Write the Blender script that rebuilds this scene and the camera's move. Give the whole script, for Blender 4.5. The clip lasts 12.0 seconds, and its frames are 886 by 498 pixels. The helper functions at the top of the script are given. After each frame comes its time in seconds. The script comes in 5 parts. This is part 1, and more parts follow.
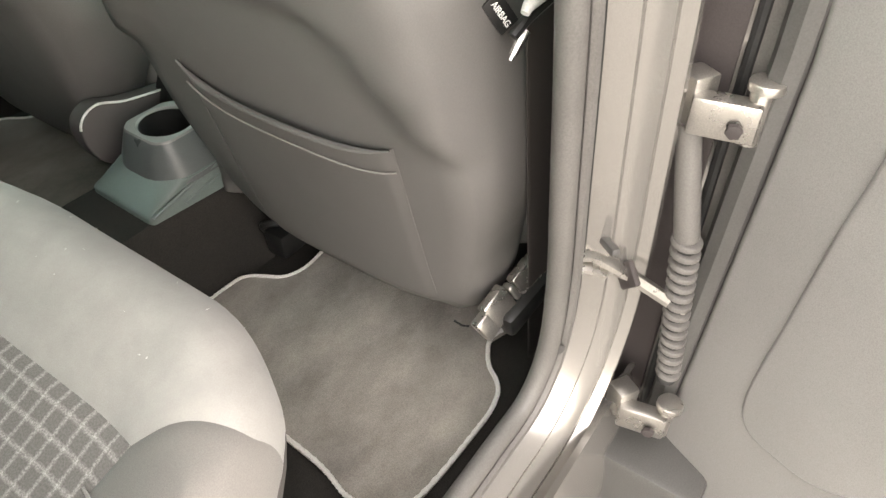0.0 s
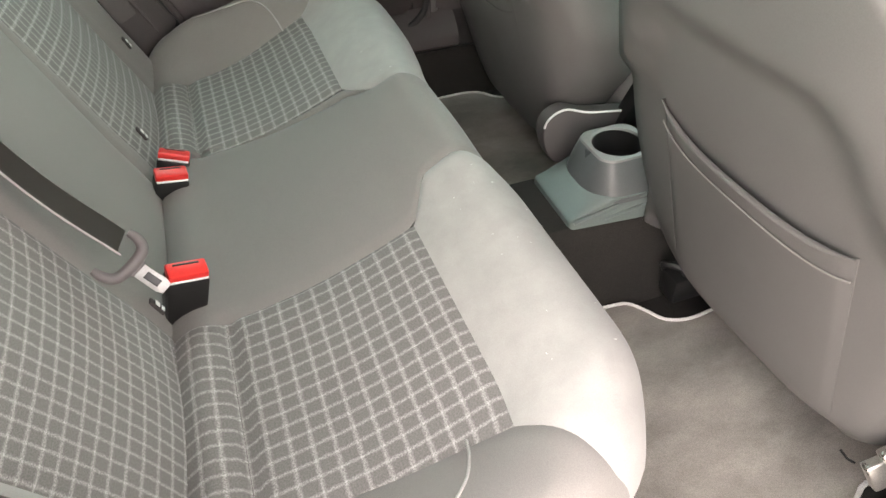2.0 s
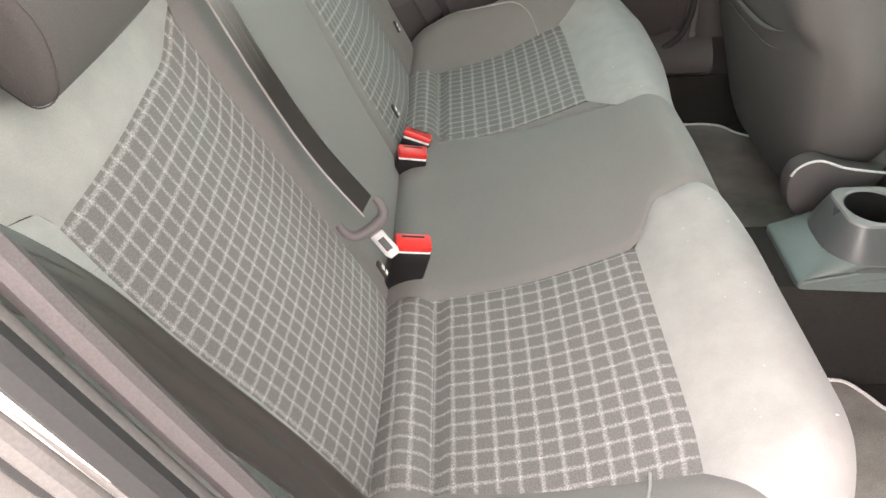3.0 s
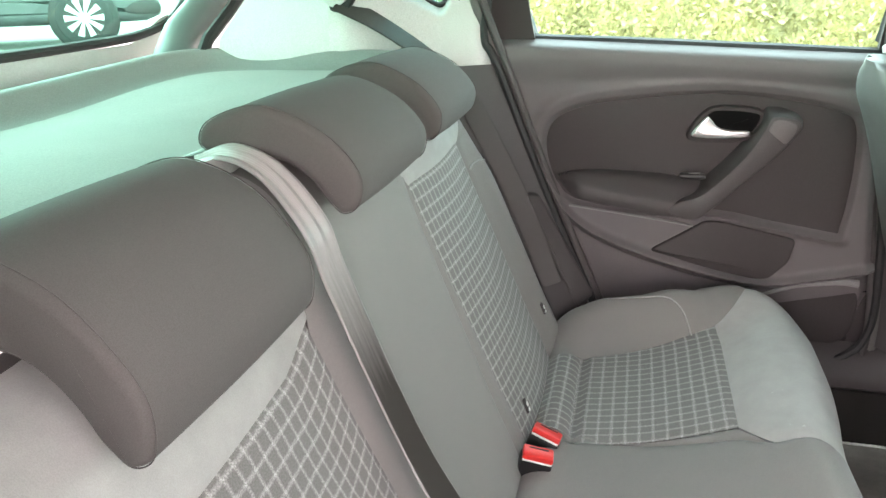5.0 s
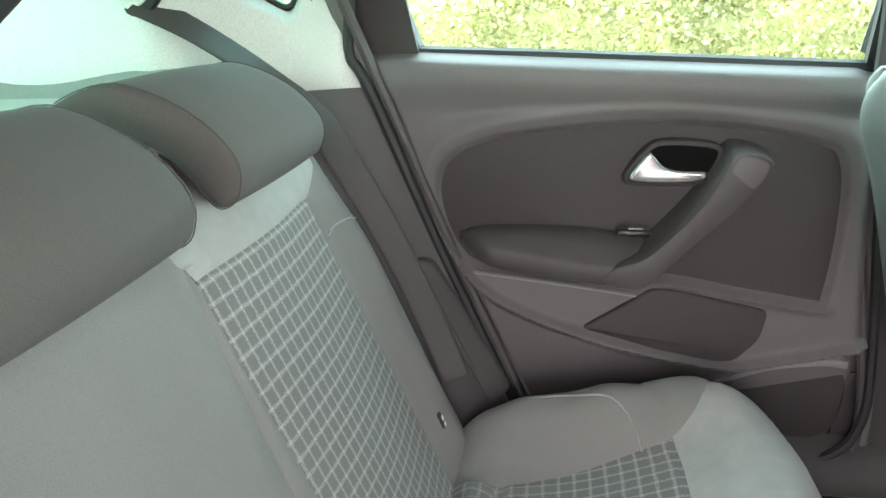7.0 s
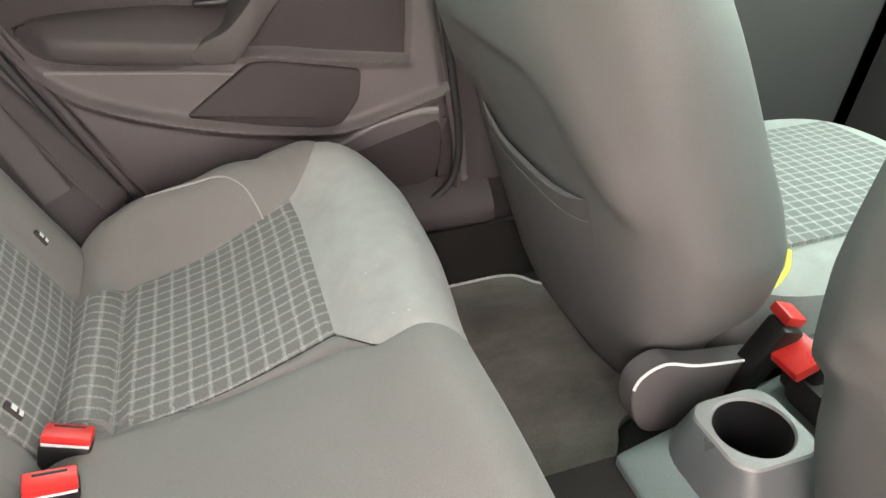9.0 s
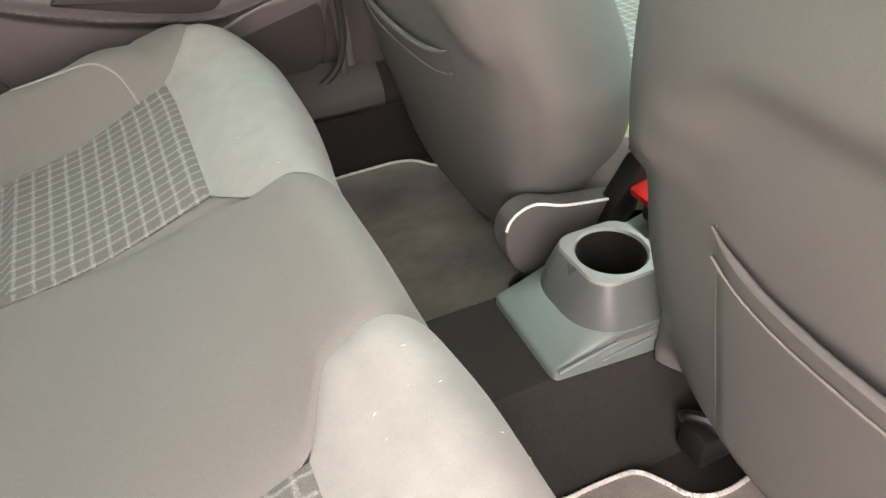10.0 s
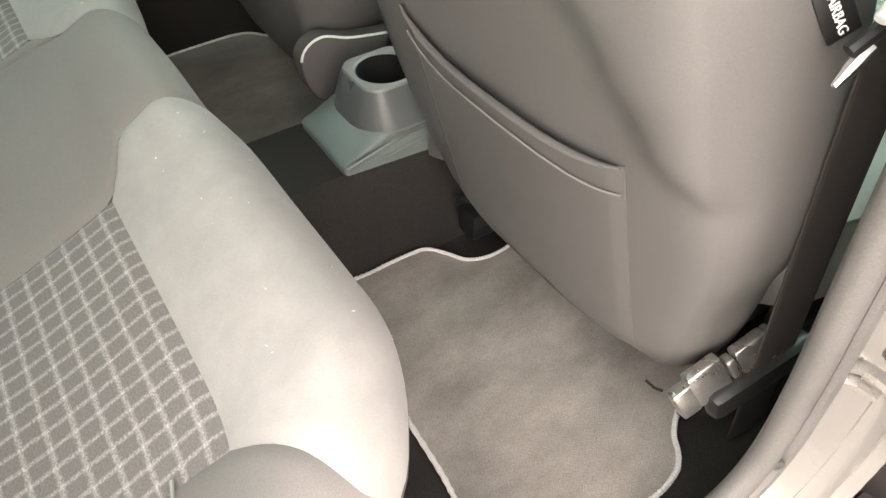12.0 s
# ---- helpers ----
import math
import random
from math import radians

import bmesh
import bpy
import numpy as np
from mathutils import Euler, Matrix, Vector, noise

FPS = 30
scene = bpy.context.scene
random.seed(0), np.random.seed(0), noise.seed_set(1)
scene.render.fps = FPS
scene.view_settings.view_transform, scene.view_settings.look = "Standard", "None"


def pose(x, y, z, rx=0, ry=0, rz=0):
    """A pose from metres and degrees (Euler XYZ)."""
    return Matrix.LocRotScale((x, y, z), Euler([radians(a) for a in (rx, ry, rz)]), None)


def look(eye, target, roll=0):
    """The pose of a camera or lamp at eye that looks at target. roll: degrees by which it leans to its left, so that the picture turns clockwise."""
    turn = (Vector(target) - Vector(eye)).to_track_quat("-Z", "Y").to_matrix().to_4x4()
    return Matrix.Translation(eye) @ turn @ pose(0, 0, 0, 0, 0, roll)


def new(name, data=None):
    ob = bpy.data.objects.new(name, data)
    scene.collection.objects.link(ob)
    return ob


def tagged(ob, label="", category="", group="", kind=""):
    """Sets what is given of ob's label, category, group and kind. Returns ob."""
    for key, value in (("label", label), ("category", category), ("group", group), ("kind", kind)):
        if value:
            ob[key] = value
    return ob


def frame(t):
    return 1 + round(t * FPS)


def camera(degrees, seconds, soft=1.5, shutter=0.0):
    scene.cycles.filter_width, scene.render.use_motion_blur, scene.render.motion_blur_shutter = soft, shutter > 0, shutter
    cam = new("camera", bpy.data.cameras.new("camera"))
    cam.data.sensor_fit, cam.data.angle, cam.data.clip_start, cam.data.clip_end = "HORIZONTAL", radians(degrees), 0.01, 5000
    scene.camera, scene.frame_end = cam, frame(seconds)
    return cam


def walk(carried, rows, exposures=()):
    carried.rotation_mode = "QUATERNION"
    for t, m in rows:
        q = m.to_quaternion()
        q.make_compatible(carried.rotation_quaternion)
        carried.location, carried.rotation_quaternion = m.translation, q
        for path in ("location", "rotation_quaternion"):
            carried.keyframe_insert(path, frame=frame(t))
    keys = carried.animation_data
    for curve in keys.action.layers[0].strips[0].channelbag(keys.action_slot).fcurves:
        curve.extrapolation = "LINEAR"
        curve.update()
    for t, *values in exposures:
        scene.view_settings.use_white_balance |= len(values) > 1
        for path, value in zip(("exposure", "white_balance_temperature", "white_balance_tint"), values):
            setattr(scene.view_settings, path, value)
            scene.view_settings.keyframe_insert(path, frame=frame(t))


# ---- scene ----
cam = camera(64.4, 12.0)
PATH = [
    (0, (0.393, -0.911, 0.831), (1.605, -0.058, -0.512), -0.5),
    (0.5, (0.388, -0.892, 0.855), (1.412, 0.191, -0.478), -1.4),
    (1, (0.374, -0.877, 0.873), (1.239, 0.353, -0.445), -1.9),
    (1.5, (0.352, -0.869, 0.887), (1.049, 0.474, -0.422), -2.4),
    (2, (0.335, -0.871, 0.877), (0.796, 0.582, -0.417), -3.0),
    (2.5, (0.314, -0.881, 0.88), (0.486, 0.648, -0.398), -3.5),
    (2.7, (0.303, -0.885, 0.881), (0.371, 0.66, -0.387), -3.3),
    (4.3, (0.291, -0.817, 0.952), (-0.062, 0.843, -0.106), -1.7),
    (4.5, (0.306, -0.807, 0.962), (-0.095, 0.908, 0.014), -1.6),
    (5, (0.323, -0.782, 0.974), (-0.17, 1.018, 0.255), -1.5),
    (5.5, (0.301, -0.698, 0.948), (-0.231, 1.122, 0.313), -1.2),
    (6, (0.261, -0.593, 0.956), (-0.285, 1.225, 0.325), -1.2),
    (6.5, (0.272, -0.46, 0.941), (-0.183, 1.386, 0.32), -1.1),
    (7, (0.332, -0.371, 0.922), (0.02, 1.492, 0.264), -1.4),
    (7.5, (0.354, -0.338, 0.892), (0.334, 1.519, 0.15), -0.5),
    (7.7, (0.387, -0.332, 0.888), (0.446, 1.505, 0.099), -0.8),
    (9.3, (0.464, -0.454, 0.797), (1.007, 1.115, -0.318), -2.1),
    (9.5, (0.478, -0.471, 0.784), (1.03, 1.07, -0.365), -2.7),
    (10, (0.484, -0.524, 0.762), (1.11, 0.922, -0.471), -2.5),
    (10.5, (0.496, -0.587, 0.747), (1.167, 0.769, -0.561), -2.3),
    (11, (0.512, -0.673, 0.743), (1.217, 0.611, -0.619), -2.3),
    (11.5, (0.509, -0.754, 0.747), (1.25, 0.472, -0.649), -2.0),
    (12, (0.499, -0.813, 0.771), (1.263, 0.381, -0.64), -1.8),
]
walk(cam, [(t, look(eye, target, roll)) for t, eye, target, roll in PATH], [(0.0, 3.36, 7700, 14), (2.5, 3.92, 7600, 21), (5.0, 4.02, 7200, 24), (6.3, 3.65, 6850, 11), (7.0, 4.0, 7000, 20), (7.5, 4.4, 7150, 31), (9.5, 4.35, 7900, 26), (10.5, 4.18, 8000, 25), (12.0, 3.76, 7800, 18)])

# ---- light ----
world = bpy.data.worlds.new("sky")
scene.world = world
world.use_nodes = True
_n, _l = world.node_tree.nodes, world.node_tree.links
_sky = _n.new("ShaderNodeTexSky")
_sky.sky_type, _sky.sun_disc = "NISHITA", False
SUN_EL, SUN_AZ = radians(66), radians(140)
_sky.sun_elevation, _sky.sun_rotation = SUN_EL, radians(90) - SUN_AZ
_sky.dust_density, _sky.air_density = 0.15, 1.4
_n["Background"].inputs[1].default_value = 0.15
_veil = _n.new("ShaderNodeHueSaturation")  # thin cloud takes most of the blue out of the sky
_veil.inputs["Saturation"].default_value = 0.2
_l.new(_sky.outputs[0], _veil.inputs["Color"])
_l.new(_veil.outputs[0], _n["Background"].inputs[0])
_sun = bpy.data.lights.new("sun", "SUN")
_sun.energy, _sun.angle, _sun.color = 0.03, radians(40), (1.0, 0.96, 0.92)
sun = new("sun", _sun)
sun.matrix_world = look((3 * math.cos(SUN_AZ), 3 * math.sin(SUN_AZ), 3 * math.tan(SUN_EL)), (0, 0, 0))


# ---- materials ----
def material(name):
    m = bpy.data.materials.new(name)
    m.use_nodes = True
    return m, m.node_tree.nodes, m.node_tree.links, m.node_tree.nodes["Principled BSDF"]


def node(nodes, kind, **values):
    n = nodes.new(kind)
    for key, value in values.items():
        n.inputs[key].default_value = value
    return n


def ramp(nodes, lo, hi, a, b):
    r = nodes.new("ShaderNodeMapRange")
    r.inputs["From Min"].default_value, r.inputs["From Max"].default_value = lo, hi
    r.inputs["To Min"].default_value, r.inputs["To Max"].default_value = a, b
    return r


def surface(name, colour, rough=0.85, grain=900.0, bump=0.25, stain=0.12, stain_scale=9.0, metal=0.0, sheen=0.0, fleck=0.12, spec=0.5, coat=0.0, distance=0.0006, stretch=None):
    """A plain dyed, moulded or painted surface: two scales of variation and a fine relief."""
    m, n, l, p = material(name)
    where = n.new("ShaderNodeTexCoord")
    fine = node(n, "ShaderNodeTexNoise", Scale=grain, Detail=2.0)
    wide = node(n, "ShaderNodeTexNoise", Scale=stain_scale, Detail=4.0, Roughness=0.6)
    l.new(where.outputs["Object"], fine.inputs["Vector"])
    l.new(where.outputs["Object"], wide.inputs["Vector"])
    if stretch:
        lay = n.new("ShaderNodeMapping")
        lay.inputs["Scale"].default_value, lay.inputs["Rotation"].default_value = stretch, (0, 0, 0.5)
        l.new(where.outputs["Object"], lay.inputs["Vector"])
        l.new(lay.outputs[0], wide.inputs["Vector"])
    a, b = ramp(n, 0.3, 0.7, 1 - fleck, 1 + fleck), ramp(n, 0.3, 0.7, 1 - stain, 1 + stain)
    l.new(fine.outputs["Fac"], a.inputs["Value"])
    l.new(wide.outputs["Fac"], b.inputs["Value"])
    times = n.new("ShaderNodeMath")
    times.operation = "MULTIPLY"
    l.new(a.outputs[0], times.inputs[0])
    l.new(b.outputs[0], times.inputs[1])
    tint = n.new("ShaderNodeVectorMath")
    tint.operation = "SCALE"
    tint.inputs[0].default_value = colour
    l.new(times.outputs[0], tint.inputs["Scale"])
    l.new(tint.outputs[0], p.inputs["Base Color"])
    gloss = ramp(n, 0.3, 0.7, max(rough - 0.08, 0.02), min(rough + 0.08, 1))
    l.new(wide.outputs["Fac"], gloss.inputs["Value"])
    l.new(gloss.outputs[0], p.inputs["Roughness"])
    relief = node(n, "ShaderNodeBump", Strength=bump, Distance=distance)
    l.new(fine.outputs["Fac"], relief.inputs["Height"])
    l.new(relief.outputs[0], p.inputs["Normal"])
    p.inputs["Metallic"].default_value = metal
    p.inputs["Sheen Weight"].default_value = sheen
    p.inputs["Sheen Roughness"].default_value = 0.5
    p.inputs["Specular IOR Level"].default_value = spec
    p.inputs["Coat Weight"].default_value = coat
    return m


def checked(name, ground, thread, pitch=(0.0185, 0.0225), line=0.15):
    """Woven upholstery with a raised pale check; its UVs are in metres along the cloth."""
    m, n, l, p = material(name)
    uv = n.new("ShaderNodeTexCoord")
    parts = n.new("ShaderNodeSeparateXYZ")
    wob = node(n, "ShaderNodeTexNoise", Scale=140.0, Detail=2.0)
    l.new(uv.outputs["UV"], wob.inputs["Vector"])
    wobble = node(n, "ShaderNodeVectorMath")
    wobble.operation = "MULTIPLY_ADD"
    wobble.inputs[1].default_value = (0.0035, 0.0035, 0)
    l.new(wob.outputs["Color"], wobble.inputs[0])
    l.new(uv.outputs["UV"], wobble.inputs[2])
    l.new(wobble.outputs[0], parts.inputs[0])
    masks = []
    for axis in (0, 1):
        div = n.new("ShaderNodeMath")
        div.operation, div.inputs[1].default_value = "DIVIDE", pitch[axis]
        l.new(parts.outputs[axis], div.inputs[0])
        ping = n.new("ShaderNodeMath")
        ping.operation, ping.inputs[1].default_value = "PINGPONG", 0.5
        l.new(div.outputs[0], ping.inputs[0])
        edge = ramp(n, line * 0.25, line * 1.1, 1.0, 0.0)
        l.new(ping.outputs[0], edge.inputs["Value"])
        masks.append(edge)
    top = n.new("ShaderNodeMath")
    top.operation = "MAXIMUM"
    l.new(masks[0].outputs[0], top.inputs[0])
    l.new(masks[1].outputs[0], top.inputs[1])
    weave = node(n, "ShaderNodeTexNoise", Scale=520.0, Detail=2.0)
    l.new(uv.outputs["UV"], weave.inputs["Vector"])
    patchy = ramp(n, 0.35, 0.6, 0.45, 1.0)
    l.new(weave.outputs["Fac"], patchy.inputs["Value"])
    both = n.new("ShaderNodeMath")
    both.operation = "MULTIPLY"
    l.new(masks[0].outputs[0], both.inputs[0])
    l.new(masks[1].outputs[0], both.inputs[1])
    weigh = n.new("ShaderNodeMath")
    weigh.operation = "MULTIPLY_ADD"
    weigh.inputs[1].default_value = 0.6
    l.new(both.outputs[0], weigh.inputs[0])
    faint = n.new("ShaderNodeMath")
    faint.operation, faint.inputs[1].default_value = "MULTIPLY", 0.78
    l.new(top.outputs[0], faint.inputs[0])
    l.new(faint.outputs[0], weigh.inputs[2])
    mask = n.new("ShaderNodeMath")
    mask.operation = "MULTIPLY"
    l.new(weigh.outputs[0], mask.inputs[0])
    l.new(patchy.outputs[0], mask.inputs[1])
    mix = n.new("ShaderNodeMix")
    mix.data_type, mix.clamp_factor = "RGBA", False
    mix.inputs[6].default_value, mix.inputs[7].default_value = (*ground, 1), (*thread, 1)
    l.new(mask.outputs[0], mix.inputs[0])
    shade = ramp(n, 0.3, 0.7, 0.8, 1.2)
    l.new(weave.outputs["Fac"], shade.inputs["Value"])
    out = n.new("ShaderNodeVectorMath")
    out.operation = "SCALE"
    l.new(mix.outputs[2], out.inputs[0])
    l.new(shade.outputs[0], out.inputs["Scale"])
    l.new(out.outputs[0], p.inputs["Base Color"])
    relief = node(n, "ShaderNodeBump", Strength=0.35, Distance=0.0012)
    l.new(mask.outputs[0], relief.inputs["Height"])
    l.new(relief.outputs[0], p.inputs["Normal"])
    p.inputs["Roughness"].default_value = 0.92
    p.inputs["Sheen Weight"].default_value = 0.15
    return m


def webbing(name, colour, gloss=0.6, spec=0.45, sheen=0.0, glare=None):
    """Seat belt webbing: lengthwise ribs, along the UV's x; its last argument paints glare as a paler colour over its
    first stretch, along the UV's y, in streaks.
    """
    m, n, l, p = material(name)
    uv = n.new("ShaderNodeTexCoord")
    ribs = node(n, "ShaderNodeTexWave", Scale=240.0, Distortion=0.3)
    ribs.bands_direction = "X"
    l.new(uv.outputs["UV"], ribs.inputs["Vector"])
    cross = node(n, "ShaderNodeTexNoise", Scale=260.0, Detail=2.0)
    l.new(uv.outputs["UV"], cross.inputs["Vector"])
    mixed = n.new("ShaderNodeMath")
    l.new(ribs.outputs["Fac"], mixed.inputs[0])
    l.new(cross.outputs["Fac"], mixed.inputs[1])
    shade = ramp(n, 0.4, 1.4, 0.88, 1.12)
    l.new(mixed.outputs[0], shade.inputs["Value"])
    out = n.new("ShaderNodeVectorMath")
    out.operation = "SCALE"
    out.inputs[0].default_value = colour
    if glare:
        lay = n.new("ShaderNodeMapping")
        lay.inputs["Scale"].default_value = (170.0, 9.0, 1.0)
        l.new(uv.outputs["UV"], lay.inputs["Vector"])
        streak = node(n, "ShaderNodeTexNoise", Scale=1.0, Detail=3.0)
        l.new(lay.outputs[0], streak.inputs["Vector"])
        along = n.new("ShaderNodeSeparateXYZ")
        l.new(uv.outputs["UV"], along.inputs[0])
        spread = n.new("ShaderNodeMath")
        spread.operation, spread.inputs[1].default_value = "MULTIPLY_ADD", -0.16
        l.new(streak.outputs["Fac"], spread.inputs[0])
        l.new(along.outputs[1], spread.inputs[2])
        share = ramp(n, glare[3] - 0.16, glare[3], 1.0, 0.0)
        l.new(spread.outputs[0], share.inputs["Value"])
        blend = n.new("ShaderNodeMix")
        blend.data_type = "RGBA"
        blend.inputs[6].default_value, blend.inputs[7].default_value = (*colour, 1), (*glare[:3], 1)
        l.new(share.outputs[0], blend.inputs[0])
        l.new(blend.outputs[2], out.inputs[0])
    l.new(shade.outputs[0], out.inputs["Scale"])
    l.new(out.outputs[0], p.inputs["Base Color"])
    relief = node(n, "ShaderNodeBump", Strength=0.15, Distance=0.0004)
    l.new(mixed.outputs[0], relief.inputs["Height"])
    l.new(relief.outputs[0], p.inputs["Normal"])
    p.inputs["Roughness"].default_value = gloss
    p.inputs["Specular IOR Level"].default_value = spec
    p.inputs["Sheen Weight"].default_value = sheen
    return m


def pane(name, tint):
    m, n, l, p = material(name)
    n.remove(p)
    clear, gloss = n.new("ShaderNodeBsdfTransparent"), n.new("ShaderNodeBsdfGlossy")
    clear.inputs[0].default_value = (*tint, 1)
    gloss.inputs["Roughness"].default_value = 0.02
    facing, mix = n.new("ShaderNodeLayerWeight"), n.new("ShaderNodeMixShader")
    gain = n.new("ShaderNodeMath")
    gain.operation, gain.inputs[1].default_value = "POWER", 4.0
    l.new(facing.outputs["Facing"], gain.inputs[0])
    share = ramp(n, 0, 1, 0.03, 0.7)
    l.new(gain.outputs[0], share.inputs["Value"])
    l.new(share.outputs[0], mix.inputs[0])
    l.new(clear.outputs[0], mix.inputs[1])
    l.new(gloss.outputs[0], mix.inputs[2])
    l.new(mix.outputs[0], n["Material Output"].inputs[0])
    return m


CLOTH_PALE = surface("pale_velour", (0.343, 0.331, 0.311), 0.9, 900, 0.25, 0.085, 26, sheen=0.15, fleck=0.06)
CLOTH_MID = surface("mid_grey_cloth", (0.20, 0.187, 0.175), 0.92, 1100, 0.35, 0.05, 8, sheen=0.15)
CLOTH_DARK = surface("dark_grey_cloth", (0.085, 0.075, 0.071), 0.9, 1100, 0.3, 0.05, 8, sheen=0.04, spec=0.25)
CLOTH_BACK = surface("grey_leatherette", (0.118, 0.112, 0.107), 0.55, 650, 0.2, 0.06, 7, fleck=0.05)
CHECK = checked("checked_cloth", (0.160, 0.151, 0.142), (0.375, 0.362, 0.340))
PIPE = surface("grey_piping", (0.36, 0.35, 0.33), 0.7, 900, 0.3)
PIPE_WHITE = surface("white_piping", (0.75, 0.73, 0.70), 0.7, 700, 0.5)
PLASTIC = surface("dark_grain_plastic", (0.076, 0.067, 0.066), 0.55, 800, 0.3, 0.06, 6, spec=0.35)
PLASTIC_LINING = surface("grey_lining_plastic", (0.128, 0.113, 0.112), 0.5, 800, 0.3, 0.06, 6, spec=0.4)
PLASTIC_DEEP = surface("charcoal_plastic", (0.052, 0.044, 0.043), 0.6, 800, 0.3, 0.06, 6, spec=0.28)
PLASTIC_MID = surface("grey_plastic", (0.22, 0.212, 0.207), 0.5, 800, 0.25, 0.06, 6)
PLASTIC_PALE = surface("pale_pillar_trim", (0.62, 0.61, 0.59), 0.6, 500, 0.2, 0.04, 5)
SHELF_FELT = surface("pale_shelf_felt", (0.40, 0.41, 0.39), 0.9, 500, 0.4, 0.06, 6)
SEAL_DARK = surface("dark_grey_seal", (0.07, 0.068, 0.065), 0.5, 500, 0.2, 0.08, 10)
SHELF_BAND = surface("grey_shelf_band", (0.27, 0.28, 0.265), 0.8, 500, 0.3, 0.05, 5)
# shaded copy of the cup plastic, for the body's sides
PLASTIC_CUP_SHADED = surface("shaded_slate_plastic", (0.098, 0.106, 0.105), 0.34, 900, 0.15, 0.06, 9)
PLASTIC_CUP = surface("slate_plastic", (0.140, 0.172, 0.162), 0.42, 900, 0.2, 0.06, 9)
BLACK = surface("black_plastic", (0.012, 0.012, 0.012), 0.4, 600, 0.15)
# near-black that paints the shade inside the cup and the handle recess
SHADE_BLACK = surface("matt_shade_black", (0.006, 0.006, 0.006), 0.9, 400, 0.1, spec=0.1)
RUBBER = surface("black_rubber", (0.02, 0.02, 0.02), 0.6, 500, 0.2)
SEAL = surface("grey_door_seal", (0.130, 0.123, 0.116), 0.45, 500, 0.25, 0.1, 12)
PAINT = surface("champagne_paint", (0.38, 0.362, 0.340), 0.17, 1500, 0.0, 0.02, 6, metal=0.7, coat=0.7)
STEEL = surface("zinc_steel", (0.46, 0.44, 0.41), 0.3, 700, 0.15, 0.12, 25, metal=0.9)
STEEL_DULL = surface("dull_steel", (0.34, 0.33, 0.32), 0.45, 700, 0.15, 0.1, 25, metal=0.7)
CHROME = surface("satin_chrome", (0.78, 0.77, 0.75), 0.18, 900, 0.05, 0.04, 12, metal=1.0)
RED = surface("red_button", (0.75, 0.035, 0.03), 0.35, 900, 0.1, 0.04, 20)
YELLOW = surface("yellow_cord", (0.72, 0.62, 0.05), 0.6, 700, 0.2)
CARPET = surface("black_carpet", (0.023, 0.0205, 0.018), 0.98, 600, 0.8, 0.25, 12, fleck=0.4, distance=0.002)
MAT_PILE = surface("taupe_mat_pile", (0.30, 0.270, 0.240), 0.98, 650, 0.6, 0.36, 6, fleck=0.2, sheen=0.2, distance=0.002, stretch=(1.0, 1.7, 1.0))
# darker copy of the mat pile: the weaker light there, painted in
MAT_SHADED = surface("shaded_taupe_mat_pile", (0.22, 0.197, 0.172), 0.98, 650, 0.6, 0.36, 6, fleck=0.2, sheen=0.2, distance=0.002, stretch=(1.0, 1.7, 1.0))
HEADLINER = surface("pale_headliner", (0.74, 0.72, 0.69), 0.95, 700, 0.3)
WEB = webbing("belt_webbing", (0.034, 0.029, 0.027))
WEB_GREY = webbing("grey_belt_webbing", (0.055, 0.048, 0.045), 0.55)
# paler first stretch paints the glare on the belt into its colour
WEB_GLARE = webbing("glare_belt_webbing", (0.034, 0.026, 0.023), 0.36, 0.7, 0.0, (0.30, 0.268, 0.258, 0.29))
WEB_BROWN = webbing("brown_belt_webbing", (0.042, 0.034, 0.030), 0.38, 0.6)
GLASS = pane("green_tinted_glass", (0.62, 1.0, 0.96))
GLASS_REAR = pane("pale_tinted_glass", (0.62, 0.96, 0.86))
WHITE_INK = surface("white_print", (0.8, 0.8, 0.78), 0.6, 500, 0.05)


# ---- geometry helpers ----
def spline(points, n=8, closed=False):
    """A Catmull-Rom curve through points of any dimension."""
    p = [np.array(q, float) for q in points]
    k, out = len(p), []
    for i in range(k if closed else k - 1):
        a = p[(i - 1) % k] if closed or i else 2 * p[0] - p[1]
        b, c = p[i], p[(i + 1) % k]
        d = p[(i + 2) % k] if closed or i + 2 < k else 2 * p[-1] - p[-2]
        for j in range(n):
            t = j / n
            out.append(0.5 * (2 * b + (c - a) * t + (2 * a - 5 * b + 4 * c - d) * t * t + (3 * b - a - 3 * c + d) * t ** 3))
    if not closed:
        out.append(p[-1])
    return out


def curve_at(points, t):
    """The point at t (0 to 1) of a polyline by its length."""
    p = np.array(points)
    run = np.concatenate([[0], np.cumsum(np.linalg.norm(np.diff(p, axis=0), axis=1))])
    return np.array([np.interp(t * run[-1], run, p[:, i]) for i in range(p.shape[1])])


def join(*geos):
    verts, faces, uvs, has = [], [], [], any(g[2] for g in geos)
    for v, f, u in geos:
        k = len(verts)
        verts += [tuple(q) for q in v]
        faces += [tuple(i + k for i in q) for q in f]
        uvs += u if u else [(0, 0)] * len(v)
    return verts, faces, uvs if has else None


